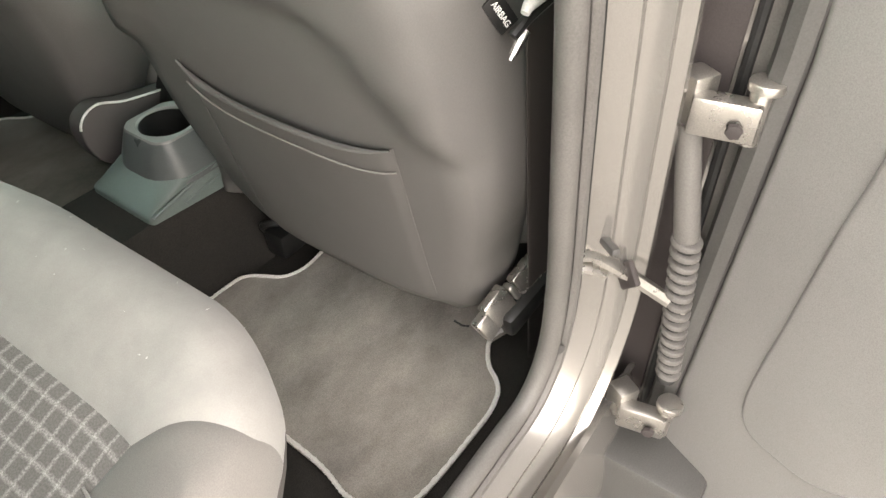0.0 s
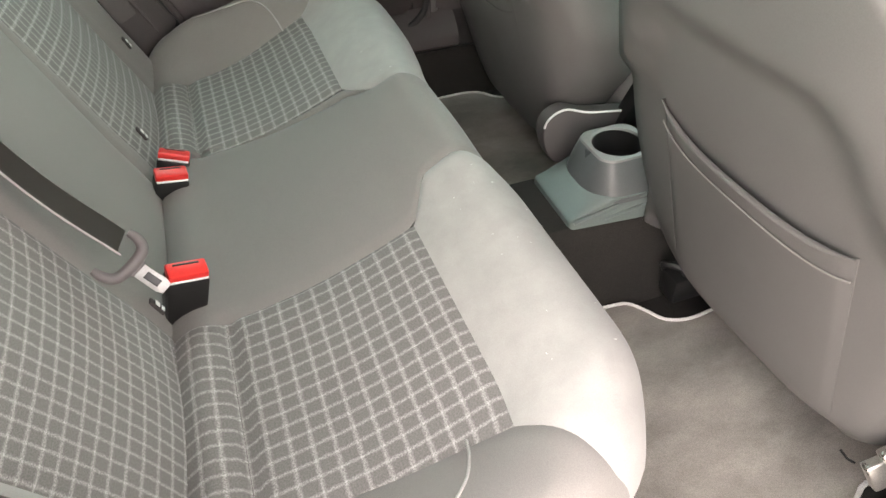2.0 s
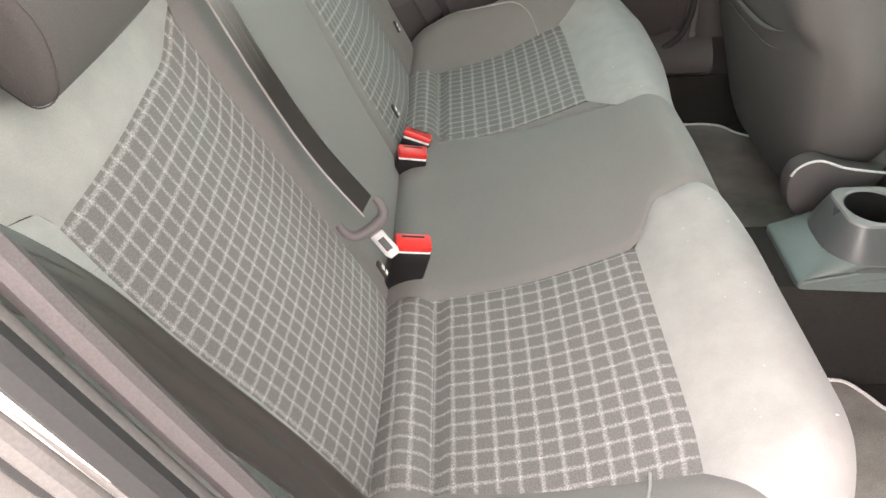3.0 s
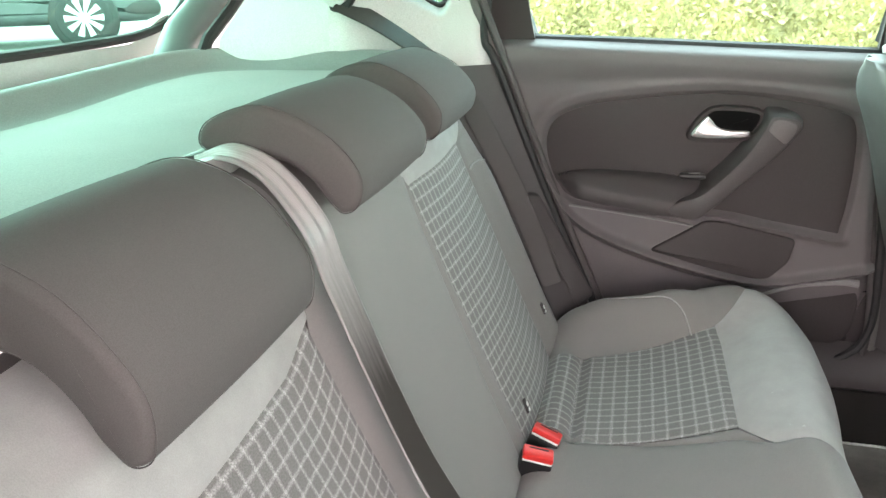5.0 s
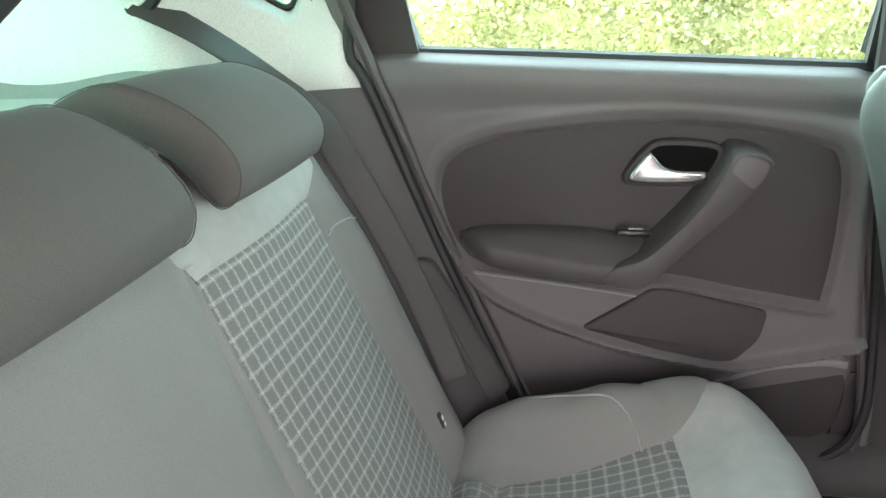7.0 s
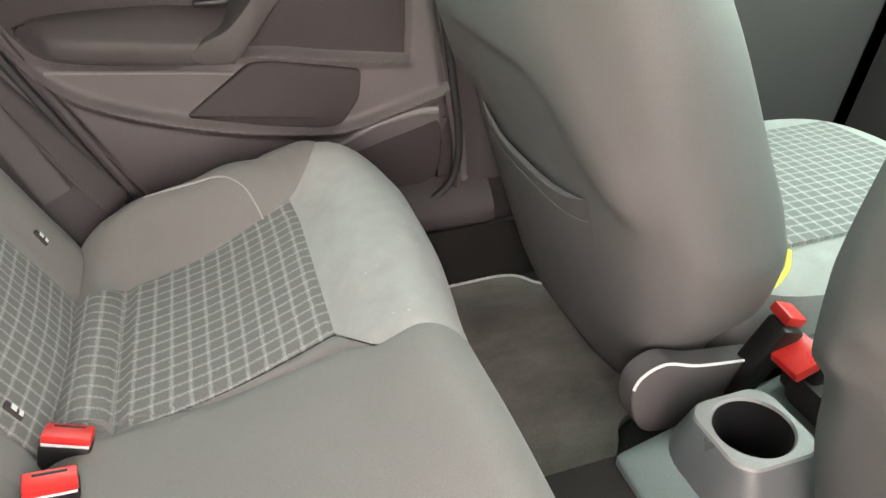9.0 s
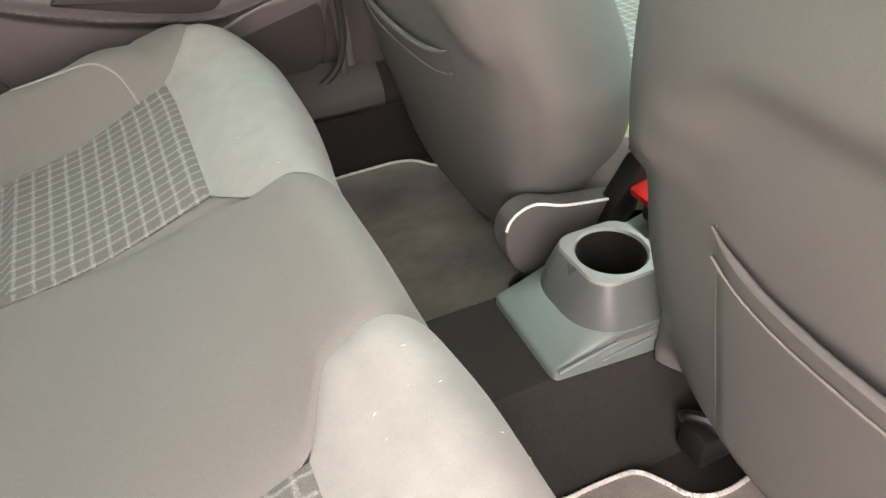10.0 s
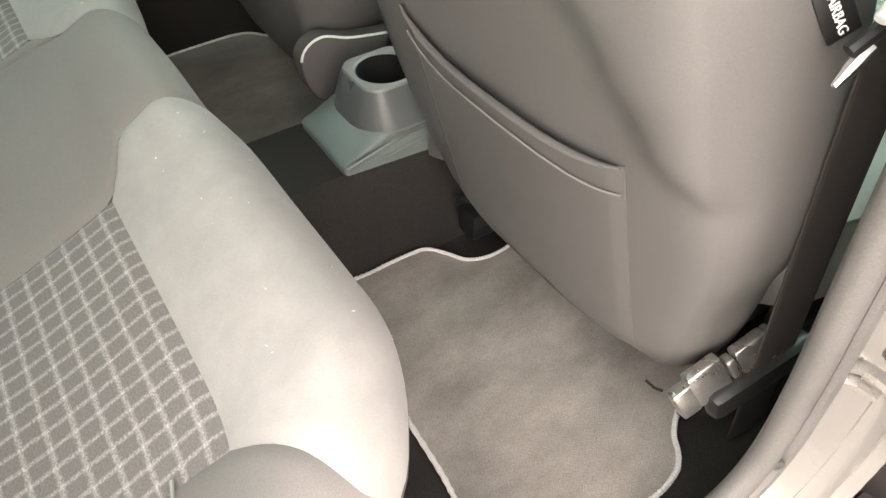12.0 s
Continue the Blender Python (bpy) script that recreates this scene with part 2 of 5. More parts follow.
def sheet(fn, nu, nv, uv=None, skirt=0.0):
    """A surface fn(u, v) over the unit square, with its edges turned down by skirt along the normal."""
    g = np.array([[fn(i / nu, j / nv) for j in range(nv + 1)] for i in range(nu + 1)], float)
    verts = [tuple(q) for q in g.reshape(-1, 3)]
    at = lambda i, j: i * (nv + 1) + j
    faces = [(at(i, j), at(i + 1, j), at(i + 1, j + 1), at(i, j + 1)) for i in range(nu) for j in range(nv)]
    uvs = [uv(i / nu, j / nv) if uv else (0, 0) for i in range(nu + 1) for j in range(nv + 1)]
    if skirt:
        du, dv = np.gradient(g, axis=0), np.gradient(g, axis=1)
        nn = np.cross(du, dv)
        nn /= np.linalg.norm(nn, axis=2, keepdims=True) + 1e-12
        rim = [(i, 0) for i in range(nu)] + [(nu, j) for j in range(nv)] + [(i, nv) for i in range(nu, 0, -1)] + [(0, j) for j in range(nv, 0, -1)]
        k = len(verts)
        for i, j in rim:
            verts.append(tuple(g[i, j] - nn[i, j] * skirt))
            uvs.append(uvs[at(i, j)])
        for q in range(len(rim)):
            r = (q + 1) % len(rim)
            faces.append((at(*rim[q]), k + q, k + r, at(*rim[r])))
    return verts, faces, uvs if uv else None


def loft(rings, cap=True, closed=True):
    n = len(rings[0])
    verts = [tuple(p) for r in rings for p in r]
    faces = []
    for k in range(len(rings) - 1):
        for i in range(n if closed else n - 1):
            j = (i + 1) % n
            faces.append((k * n + i, k * n + j, (k + 1) * n + j, (k + 1) * n + i))
    if cap:
        faces += [tuple(range(n - 1, -1, -1)), tuple(range((len(rings) - 1) * n, len(rings) * n))]
    return verts, faces, None


def inset(poly, d):
    p = np.array(poly, float)
    a, b = np.roll(p, 1, 0), np.roll(p, -1, 0)
    e1, e2 = p - a, b - p
    e1 /= np.linalg.norm(e1, axis=1, keepdims=True) + 1e-9
    e2 /= np.linalg.norm(e2, axis=1, keepdims=True) + 1e-9
    n = np.stack([-(e1 + e2)[:, 1], (e1 + e2)[:, 0]], 1)
    n /= np.linalg.norm(n, axis=1, keepdims=True) + 1e-9
    area = 0.5 * np.sum(p[:, 0] * b[:, 1] - b[:, 0] * p[:, 1])
    return p + n * d * (1 if area > 0 else -1)


def slab(poly, near, far, bevel=0.003, put=lambda a, b, h: (a, h, b), steps=3):
    """A flat outline in a plane with a rounded edge at height near and a plain one at far."""
    sign = 1 if far > near else -1
    rings = [[put(a, b, far) for a, b in poly]]
    for k in range(steps + 1):
        ang = math.pi / 2 * k / steps
        q = inset(poly, bevel * (1 - math.cos(ang)))
        rings.append([put(a, b, near + sign * bevel * (1 - math.sin(ang))) for a, b in q])
    return loft(rings)


def tube(points, r, n=8, closed=False, flat=1.0):
    p = [Vector(q) for q in points]
    k, rings, up = len(p), [], None
    for i in range(k):
        a = p[(i - 1) % k] if closed or i else p[0]
        b = p[(i + 1) % k] if closed or i < k - 1 else p[-1]
        t = (b - a).normalized()
        if up is None:
            up = t.orthogonal().normalized()
        up = (up - t * up.dot(t)).normalized()
        side = t.cross(up)
        rr = r(i / (k - 1)) if callable(r) else r
        rings.append([tuple(p[i] + up * rr * math.cos(2 * math.pi * j / n) + side * rr * flat * math.sin(2 * math.pi * j / n)) for j in range(n)])
    if closed:
        rings.append(rings[0])
    return loft(rings, cap=not closed)


def ribbon(points, sides, width, thick, fold=lambda t, a: 0.0):
    """A flat strap along points; sides give the direction of its width at each of them, fold its pleats."""
    p, run, rings, uvs = [Vector(q) for q in points], 0.0, [], []
    k = len(p)
    for i in range(k):
        t = (p[min(i + 1, k - 1)] - p[max(i - 1, 0)]).normalized()
        s = Vector(sides[i])
        s = (s - t * s.dot(t)).normalized()
        up = t.cross(s).normalized()
        run += (p[i] - p[i - 1]).length if i else 0
        w, h = (width(i / (k - 1)) if callable(width) else width) / 2, thick / 2
        across = [(w - h) * (j / 8 - 1) for j in range(17)]
        ring = [(-w, -h * 0.3)] + [(a, -h) for a in across] + [(w, -h * 0.3), (w, h * 0.3)] + [(a, h) for a in reversed(across)] + [(-w, h * 0.3)]
        rings.append([tuple(p[i] + s * a + up * (b + fold(i / (k - 1), a / w))) for a, b in ring])
        uvs += [(a, run) for a, b in ring]
    v, f, _ = loft(rings)
    return v, f, uvs


def block(c, size, bevel=0.004, segs=2, turn=None):
    """A box with rounded edges; turn: a rotation matrix about its middle."""
    bm = bmesh.new()
    bmesh.ops.create_cube(bm, size=1)
    bmesh.ops.scale(bm, vec=size, verts=bm.verts)
    bmesh.ops.bevel(bm, geom=bm.edges[:], offset=bevel, segments=segs, profile=0.5, affect="EDGES")
    m = Matrix.Translation(c) @ (turn.to_4x4() if turn else Matrix.Identity(4))
    bmesh.ops.transform(bm, matrix=m, verts=bm.verts)
    bm.verts.index_update()
    out = [tuple(v.co) for v in bm.verts], [tuple(v.index for v in f.verts) for f in bm.faces], None
    bm.free()
    return out


def disc(c, r, depth, axis, n=20, bevel=0.0015):
    """A short cylinder with a rounded rim, from c along axis."""
    a = Vector(axis).normalized()
    u = a.orthogonal().normalized()
    w = a.cross(u)
    ring = lambda rr, h: [tuple(Vector(c) + a * h + u * rr * math.cos(2 * math.pi * i / n) + w * rr * math.sin(2 * math.pi * i / n)) for i in range(n)]
    return loft([ring(r, 0), ring(r, depth - bevel), ring(r - bevel * 0.3, depth - bevel * 0.3), ring(r - bevel, depth)])


def part(name, geo, mat, parent=None, label="", angle=40):
    verts, faces, uvs = geo
    me = bpy.data.meshes.new(name)
    me.from_pydata([tuple(map(float, v)) for v in verts], [], [tuple(f) for f in faces])
    if uvs:
        layer = me.uv_layers.new(name="cloth")
        idx = np.empty(len(me.loops), dtype=np.int32)
        me.loops.foreach_get("vertex_index", idx)
        layer.data.foreach_set("uv", np.array(uvs, dtype=np.float32)[idx].ravel())
    bm = bmesh.new()
    bm.from_mesh(me)
    bmesh.ops.recalc_face_normals(bm, faces=bm.faces)
    bm.to_mesh(me)
    bm.free()
    me.polygons.foreach_set("use_smooth", [True] * len(me.polygons))
    me.set_sharp_from_angle(angle=radians(angle))
    me.materials.append(mat)
    ob = new(name, me)
    if parent:
        ob.parent = parent
        ob.matrix_parent_inverse = Matrix.Identity(4) if parent.parent else parent.matrix_basis.inverted()
    return tagged(ob, label)


def thing(name, base, label, category, group="", kind=""):
    ob = new(name)
    ob.empty_display_size = 0.05
    ob.matrix_basis = Matrix.Translation(base)
    return tagged(ob, label, category, group, kind)


def smooth(x, a, b):
    t = min(max((x - a) / (b - a), 0.0), 1.0)
    return t * t * (3 - 2 * t)


def corners(points, r=0.01, k=4):
    """An outline with its corners rounded off over r."""
    p, out = [np.array(q, float) for q in points], []
    for i in range(len(p)):
        a, b, c = p[i - 1], p[i], p[(i + 1) % len(p)]
        u, w = a - b, c - b
        lu, lw = np.linalg.norm(u), np.linalg.norm(w)
        s, e = b + u / lu * min(r, lu * 0.45), b + w / lw * min(r, lw * 0.45)
        for j in range(k + 1):
            t = j / k
            out.append(tuple((1 - t) ** 2 * s + 2 * t * (1 - t) * b + t * t * e))
    return out


def bar(poly, y0, y1, r=0.012, steps=4, crown=0.0):
    """An outline in x and z drawn out along y, with both ends rounded over r; crown swells its middle."""
    rings = []
    for k in range(steps + 1):
        a = math.pi / 2 * k / steps
        q = inset(poly, r * (1 - math.sin(a)))
        rings.append([(x, y0 + r * (1 - math.cos(a)), z) for x, z in q])
    for k in range(1, 10):
        q = inset(poly, -crown * math.sin(math.pi * k / 10))
        rings.append([(x, y0 + r + (y1 - y0 - 2 * r) * k / 10, z) for x, z in q])
    for k in range(steps, -1, -1):
        a = math.pi / 2 * k / steps
        q = inset(poly, r * (1 - math.sin(a)))
        rings.append([(x, y1 - r * (1 - math.cos(a)), z) for x, z in q])
    return loft(rings)


# ---- rear bench cushion ----
CUSHION = spline([(0.185, 0.205), (0.192, 0.242), (0.222, 0.259), (0.262, 0.258), (0.32, 0.266), (0.40, 0.286),
                  (0.512, 0.331), (0.55, 0.355), (0.60, 0.374), (0.64, 0.366), (0.667, 0.335), (0.674, 0.28), (0.662, 0.18), (0.64, 0.07)], 7)
_run = np.concatenate([[0], np.cumsum(np.linalg.norm(np.diff(np.array(CUSHION), axis=0), axis=1))])
CUSHION_LENGTH = _run[-1]


def cushion_t(x):
    """Where along the profile the top of the cushion reaches x."""
    xs = np.array(CUSHION)[:, 0]
    k = int(np.argmax(xs))
    return float(np.interp(x, xs[:k], _run[:k]) / _run[-1])


# how far the front edge is drawn back along the bench: the centre sits behind the pale bolsters
_front = np.array(spline([(-0.66, 0.030), (-0.58, 0.025), (-0.54, 0.021), (-0.48, 0.014), (-0.40, 0.013), (-0.30, 0.013), (-0.21, 0.013), (-0.15, 0.020), (-0.11, 0.025), (0.0, 0.024), (0.11, 0.025), (0.17, 0.020), (0.25, 0.008), (0.36, 0.0), (0.66, 0.0)], 5))


def cushion(y, t, lower=0.0):
    x, z = curve_at(CUSHION, t)
    a = abs(y)
    grid = smooth(a, 0.19, 0.215) * (1 - smooth(a, 0.475, 0.50))
    z += grid * (0.008 * math.exp(-((x - 0.225) / 0.022) ** 2) - 0.012 * math.exp(-((x - 0.262) / 0.008) ** 2))
    back = 2.0 * max(a - 0.45, 0) ** 2 + 13.0 * max(a - 0.575, 0) ** 2
    x0 = x
    x -= float(np.interp(y, _front[:, 0], _front[:, 1])) * smooth(x, 0.55, 0.66)
    x -= back * smooth(x, 0.36, 0.62) + 0.45 * max(0.32 - z, 0) * smooth(a, 0.52, 0.64) * smooth(x, 0.5, 0.62)
    z += (0.5 if y < 0 else 1.0) * (0.014 + 0.060 * (1 - smooth(x0, 0.40, 0.60)) * smooth(x0, 0.16, 0.30)) * smooth(a, 0.49, 0.595) * (1 - smooth(t, 0.75, 0.9))
    z -= (max(a - 0.60, 0) / 0.045) ** 2 * 0.06
    if y < 0:
        z -= 0.034 * smooth(a, 0.49, 0.625) * smooth(x0, 0.50, 0.61)
    z += 0.006 * math.cos(min(a / 0.2, 1) * math.pi / 2) * smooth(x, 0.25, 0.4)
    return np.array([x, y, z - lower])


def cloth(fn, lo, hi, t0, t1, nu, nv, length, puff=0.004, skirt=-0.012, seam=0.016, up=(0.0, 0.0, 1.0), turn=False, dense=1.0):
    """A panel of upholstery on the surface fn(y, t), between the edges lo(t) and hi(t), drawn down at its seams."""
    n = np.array(up)

    def at(u, v):
        t = t0 + (t1 - t0) * v
        a, b = lo(t), hi(t)
        w, h = abs(b - a), (t1 - t0) * length
        e = min(u * w, (1 - u) * w, v * h, (1 - v) * h)
        return fn(a + (b - a) * u, t) - n * puff * (1 - min(e / seam, 1)) ** 2

    def uv(u, v):
        t = t0 + (t1 - t0) * v
        y, s = lo(t) + (hi(t) - lo(t)) * u, t * length
        return (s * dense, y * dense) if turn else (y * dense, s * dense)

    return sheet(at, nu, nv, uv, skirt)


T_CREASE, T_SEAM, T_NOTCH = cushion_t(0.262), cushion_t(0.512), cushion_t(0.547)
T_FRONT = cushion_t(0.62)
inner_edge = lambda t: float(np.interp(t, [0, T_SEAM, T_NOTCH, T_FRONT, 1], [0.205, 0.197, 0.130, 0.123, 0.115]))
_oe = np.array(spline([(cushion_t(0.505), 0.519), (T_SEAM, 0.521), (cushion_t(0.55), 0.545), (cushion_t(0.586), 0.578), (cushion_t(0.625), 0.604), (cushion_t(0.660), 0.620), (0.72, 0.630), (0.85, 0.637), (1, 0.639)], 6))
outer_edge = lambda t: float(np.interp(t, [0, T_CREASE] + list(_oe[:, 0]), [0.485, 0.487] + list(_oe[:, 1])))
_on = np.array(spline([(cushion_t(0.505), 0.519), (T_SEAM, 0.520), (cushion_t(0.535), 0.536), (cushion_t(0.565), 0.559), (cushion_t(0.60), 0.582), (cushion_t(0.635), 0.597), (cushion_t(0.66), 0.604), (0.80, 0.616), (1, 0.625)], 6))
outer_near = lambda t: float(np.interp(t, [0, T_CREASE] + list(_on[:, 0]), [0.485, 0.487] + list(_on[:, 1])))
grid_edge = lambda t: float(np.interp(t, [0, T_CREASE, T_SEAM, 1], [0.485, 0.487, 0.520, 0.52]))
strip_edge = lambda t: float(np.interp(t, [0, T_CREASE, T_SEAM, T_NOTCH, T_FRONT, 1], [0.215, 0.208, 0.165, 0.130, 0.123, 0.115]))

bench = thing("rear_bench_cushion", (0.42, 0, 0.05), "grey rear bench seat cushion with checked insets and pale front bolsters", "car seat")
ys = np.linspace(-0.640, 0.640, 60)
part("foam_base", loft([[cushion(y, t, 0.012) for t in np.linspace(0.02, 1, 30)] + [np.array([0.62, y, 0.045]), np.array([0.20, y, 0.045])] for y in ys]), CLOTH_DARK, bench)
for side in (-1, 1):
    lo = lambda f, side=side: (lambda t: side * f(t))
    rim_edge = outer_near if side < 0 else outer_edge
    part("checked_roll", cloth(cushion, lo(inner_edge), lo(grid_edge), 0.03, T_CREASE + 0.006, 24, 12, CUSHION_LENGTH, skirt=0.012 * -side), CHECK, bench, "checked woven roll at the rear edge")
    part("checked_inset", cloth(cushion, lo(inner_edge), lo(grid_edge), T_CREASE - 0.006, T_SEAM, 30, 26, CUSHION_LENGTH, skirt=0.012 * -side), CHECK, bench, "checked woven seat inset")
    part("front_bolster", cloth(cushion, lo(inner_edge), lo(rim_edge), T_SEAM, 1, 44, 50, CUSHION_LENGTH, skirt=0.012 * -side), CLOTH_PALE, bench, "pale velour front bolster")
    part("side_bolster", cloth(cushion, lo(rim_edge), lo(lambda t: 0.648), 0.03, 1.0, 16, 80, CUSHION_LENGTH, skirt=0.012 * -side), CLOTH_MID, bench)
    line = spline([(0.30, 0.600), (0.36, 0.592), (0.42, 0.578), (0.45, 0.556), (0.462, 0.53), (0.466, 0.508)], 8)
    part("piping", tube([cushion(side * y, cushion_t(x)) + [0, 0, 0.0008] for x, y in line], 0.0016, 6), PIPE, bench, "pale curved piping")
part("centre_panel", cloth(cushion, lambda t: -inner_edge(t), strip_edge, 0.03, 1, 36, 70, CUSHION_LENGTH), CLOTH_MID, bench)
part("split_strip", cloth(cushion, strip_edge, inner_edge, 0.03, T_NOTCH - 0.002, 6, 44, CUSHION_LENGTH, puff=0.007, seam=0.012), CLOTH_MID, bench)

# ---- rear backrests ----
BACK = spline([(0.215, 0.20), (0.196, 0.245), (0.178, 0.29), (0.15, 0.35), (0.105, 0.455), (0.06, 0.56), (0.02, 0.655), (-0.005, 0.72),
               (-0.03, 0.765), (-0.07, 0.788), (-0.115, 0.785), (-0.15, 0.755)], 6)
_brun = np.concatenate([[0], np.cumsum(np.linalg.norm(np.diff(np.array(BACK), axis=0), axis=1))])
BACK_LENGTH = _brun[-1]
_bz = np.array(BACK)[:, 1]
back_t = lambda z: float(np.interp(z, _bz[:int(np.argmax(_bz))], _brun[:int(np.argmax(_bz))]) / _brun[-1])


def backrest(y, t, inward=0.0):
    x, z = curve_at(BACK, t)
    a = abs(y)
    x += 0.018 * math.exp(-((a - 0.565) / 0.045) ** 2) * (1 - smooth(z, 0.6, 0.75))
    x -= (max(a - (0.60 if y > 0 else 0.628), 0) / 0.045) ** 2 * 0.05
    x += 0.008 * math.cos(min(abs(a - 0.34) / 0.13, 1) * math.pi / 2)
    z -= (max(a - 0.46, 0) / 0.18) ** 2 * 0.06 * smooth(z, 0.55, 0.78)
    z -= (0.05 * smooth(-y, 0.14, 0.26) + 0.02 * smooth(-y, 0.26, 0.50)) * smooth(z, 0.3, 0.63)
    return np.array([x - inward, y, z])


TOP_L, TOP_R = back_t(0.685), back_t(0.666)
back_split = lambda t: float(np.interp(t, [0, back_t(0.315), back_t(0.69), 1], [0.14, 0.145, 0.182, 0.17]))
pale_out = lambda t: float(np.interp(t, [0, TOP_L, back_t(0.735), 1], [0.49, 0.497, 0.585, 0.60]))
pale_in = lambda t: float(np.interp(t, [0, TOP_L, back_t(0.715), 1], [0.192, 0.185, 0.150, 0.140]))
pale_near = lambda t: 0.485 + (pale_out(t) - 0.485) * smooth(t, TOP_R, TOP_R + 0.05)
FORWARD = (1.0, 0.0, 0.4)
for name, label, y0, y1 in (("rear_backrest_wide", "grey cloth two-seat rear backrest with checked inset", -0.667, 0.16), ("rear_backrest_narrow", "grey cloth single rear backrest with checked inset", 0.16, 0.64)):
    wide = y0 < 0
    rest = thing("rear_seat_back", (0.10, (y0 + y1) / 2, 0.21), label, "car seat", "rear backrests")
    part("foam_base", loft([[backrest(y, t, 0.012) for t in np.linspace(0.02, 1, 30)] + [np.array([-0.13, y, 0.72 - 0.05 * smooth(-y, 0.14, 0.26)]), np.array([0.06, y, 0.22])]
                            for y in np.linspace(y0 + 0.003, y1 - 0.003, 22)]), CLOTH_DARK, rest)
    if wide:
        edges = [("checked_inset", lambda t: -0.485, lambda t: -0.192, 0.05, TOP_R, CHECK, "checked woven back inset"),
                 ("shoulder_panel", lambda t: -pale_near(t), lambda t: -pale_in(t), TOP_R, 1, CLOTH_PALE, "pale velour shoulder panel"),
                 # door light on this bolster is painted by giving it the pale velour
                 ("side_bolster", lambda t: -0.672, lambda t: -pale_near(t), 0.05, 1, CLOTH_PALE, "side bolster painted pale for the light from the open door"),
                 ("centre_panel", lambda t: -(0.192 if t < TOP_R else pale_in(t)), back_split, 0.05, 1, CLOTH_MID, "")]
    else:
        edges = [("split_strip", back_split, lambda t: max(0.192 if t < TOP_L else pale_in(t) + 0.002, back_split(t) + 0.005), 0.05, back_t(0.700), CLOTH_MID, ""),
                 ("checked_inset", lambda t: 0.192, lambda t: 0.49, 0.05, TOP_L, CHECK, "checked woven back inset"),
                 ("shoulder_panel", lambda t: max(0.192 - 0.042 * smooth(t, TOP_L, back_t(0.72)), back_split(t) + 0.004 if t < back_t(0.702) else 0), pale_out, TOP_L, 1, CLOTH_PALE, "pale velour shoulder panel"),
                 ("side_bolster", lambda t: 0.49 if t < TOP_L else pale_out(t), lambda t: 0.645, 0.05, 1, CLOTH_MID, "")]
    for kind, lo, hi, t0, t1, mat, text in edges:
        part(kind, cloth(backrest, lo, hi, t0, t1, 26, 44, BACK_LENGTH, skirt=0.012, up=FORWARD, dense=1.12), mat, rest, text)
    s = -1 if wide else 1
    part("piping", tube([backrest(s * y, back_t(z)) + [0.001, 0, 0] for y, z in spline([(0.492, 0.632), (0.52, 0.64), (0.56, 0.642), (0.60, 0.635)], 6)], 0.0016, 6), PIPE, rest, "pale curved piping")

# ---- rear headrests ----
SADDLE = spline([(-0.122, 0.820), (-0.104, 0.842), (-0.045, 0.857), (0.020, 0.832), (0.058, 0.792), (0.056, 0.758), (0.038, 0.746), (0.022, 0.760),
                 (0.004, 0.782), (-0.028, 0.802), (-0.075, 0.806), (-0.110, 0.806)], 5, closed=True)
for y0, y1, dx, dz in ((-0.137, 0.115, 0, 0), (-0.478, -0.230, -0.012, -0.05), (0.195, 0.442, -0.004, 0.006)):
    outline = [(x + dx - (0.010 * smooth(z, 0.79, 0.84) if dz < 0 else 0), z + dz + (0.020 * smooth(z, 0.79, 0.84) - 0.014 * smooth(0.80 - z, 0.0, 0.04) if dz < 0 else 0)) for x, z in SADDLE]
    rest = thing("rear_headrest", (-0.03 + dx, (y0 + y1) / 2, 0.75 + dz), "dark grey cloth saddle headrest over the rear backrest", "headrest", "rear headrests")
    part("pad", bar(outline, y0, y1, 0.010, crown=0.002), CLOTH_DARK, rest)
    for y in (y0 + 0.006, y1 - 0.006):
        part("seam", tube([(x, y, z) for x, z in inset(outline, -0.0003)], 0.0006, 5, closed=True), CLOTH_DARK, rest)
    for y in (y0 + 0.07, y1 - 0.07):
        part("post", tube([(-0.06 + dx, y, 0.70 + dz), (-0.055 + dx, y, 0.81 + dz)], 0.005, 8), CHROME, rest)

# ---- floor, tunnel, sills ----
GROUND_Z = -0.42


def floor_height(y):
    return -0.012 + 0.152 * (1 - smooth(abs(y), 0.078, 0.140))


cabin_floor = part("floor", sheet(lambda u, v: (-0.3 + 2.1 * u, -0.69 + 1.44 * v, floor_height(-0.69 + 1.44 * v)), 40, 84, skirt=0.04), CARPET)
tagged(cabin_floor, "black carpeted cabin floor with a raised centre tunnel", "floor", kind="structure")

MAT_LINE = [(0.72, -0.152), (0.80, -0.142), (0.870, -0.143), (0.896, -0.150), (0.915, -0.175), (0.933, -0.203), (0.97, -0.217), (1.03, -0.212), (1.12, -0.20),
            (1.12, -0.56), (1.02, -0.562), (0.99, -0.572), (0.966, -0.590), (0.950, -0.612), (0.925, -0.627), (0.87, -0.632), (0.72, -0.62), (0.69, -0.56), (0.705, -0.48), (0.715, -0.30)]


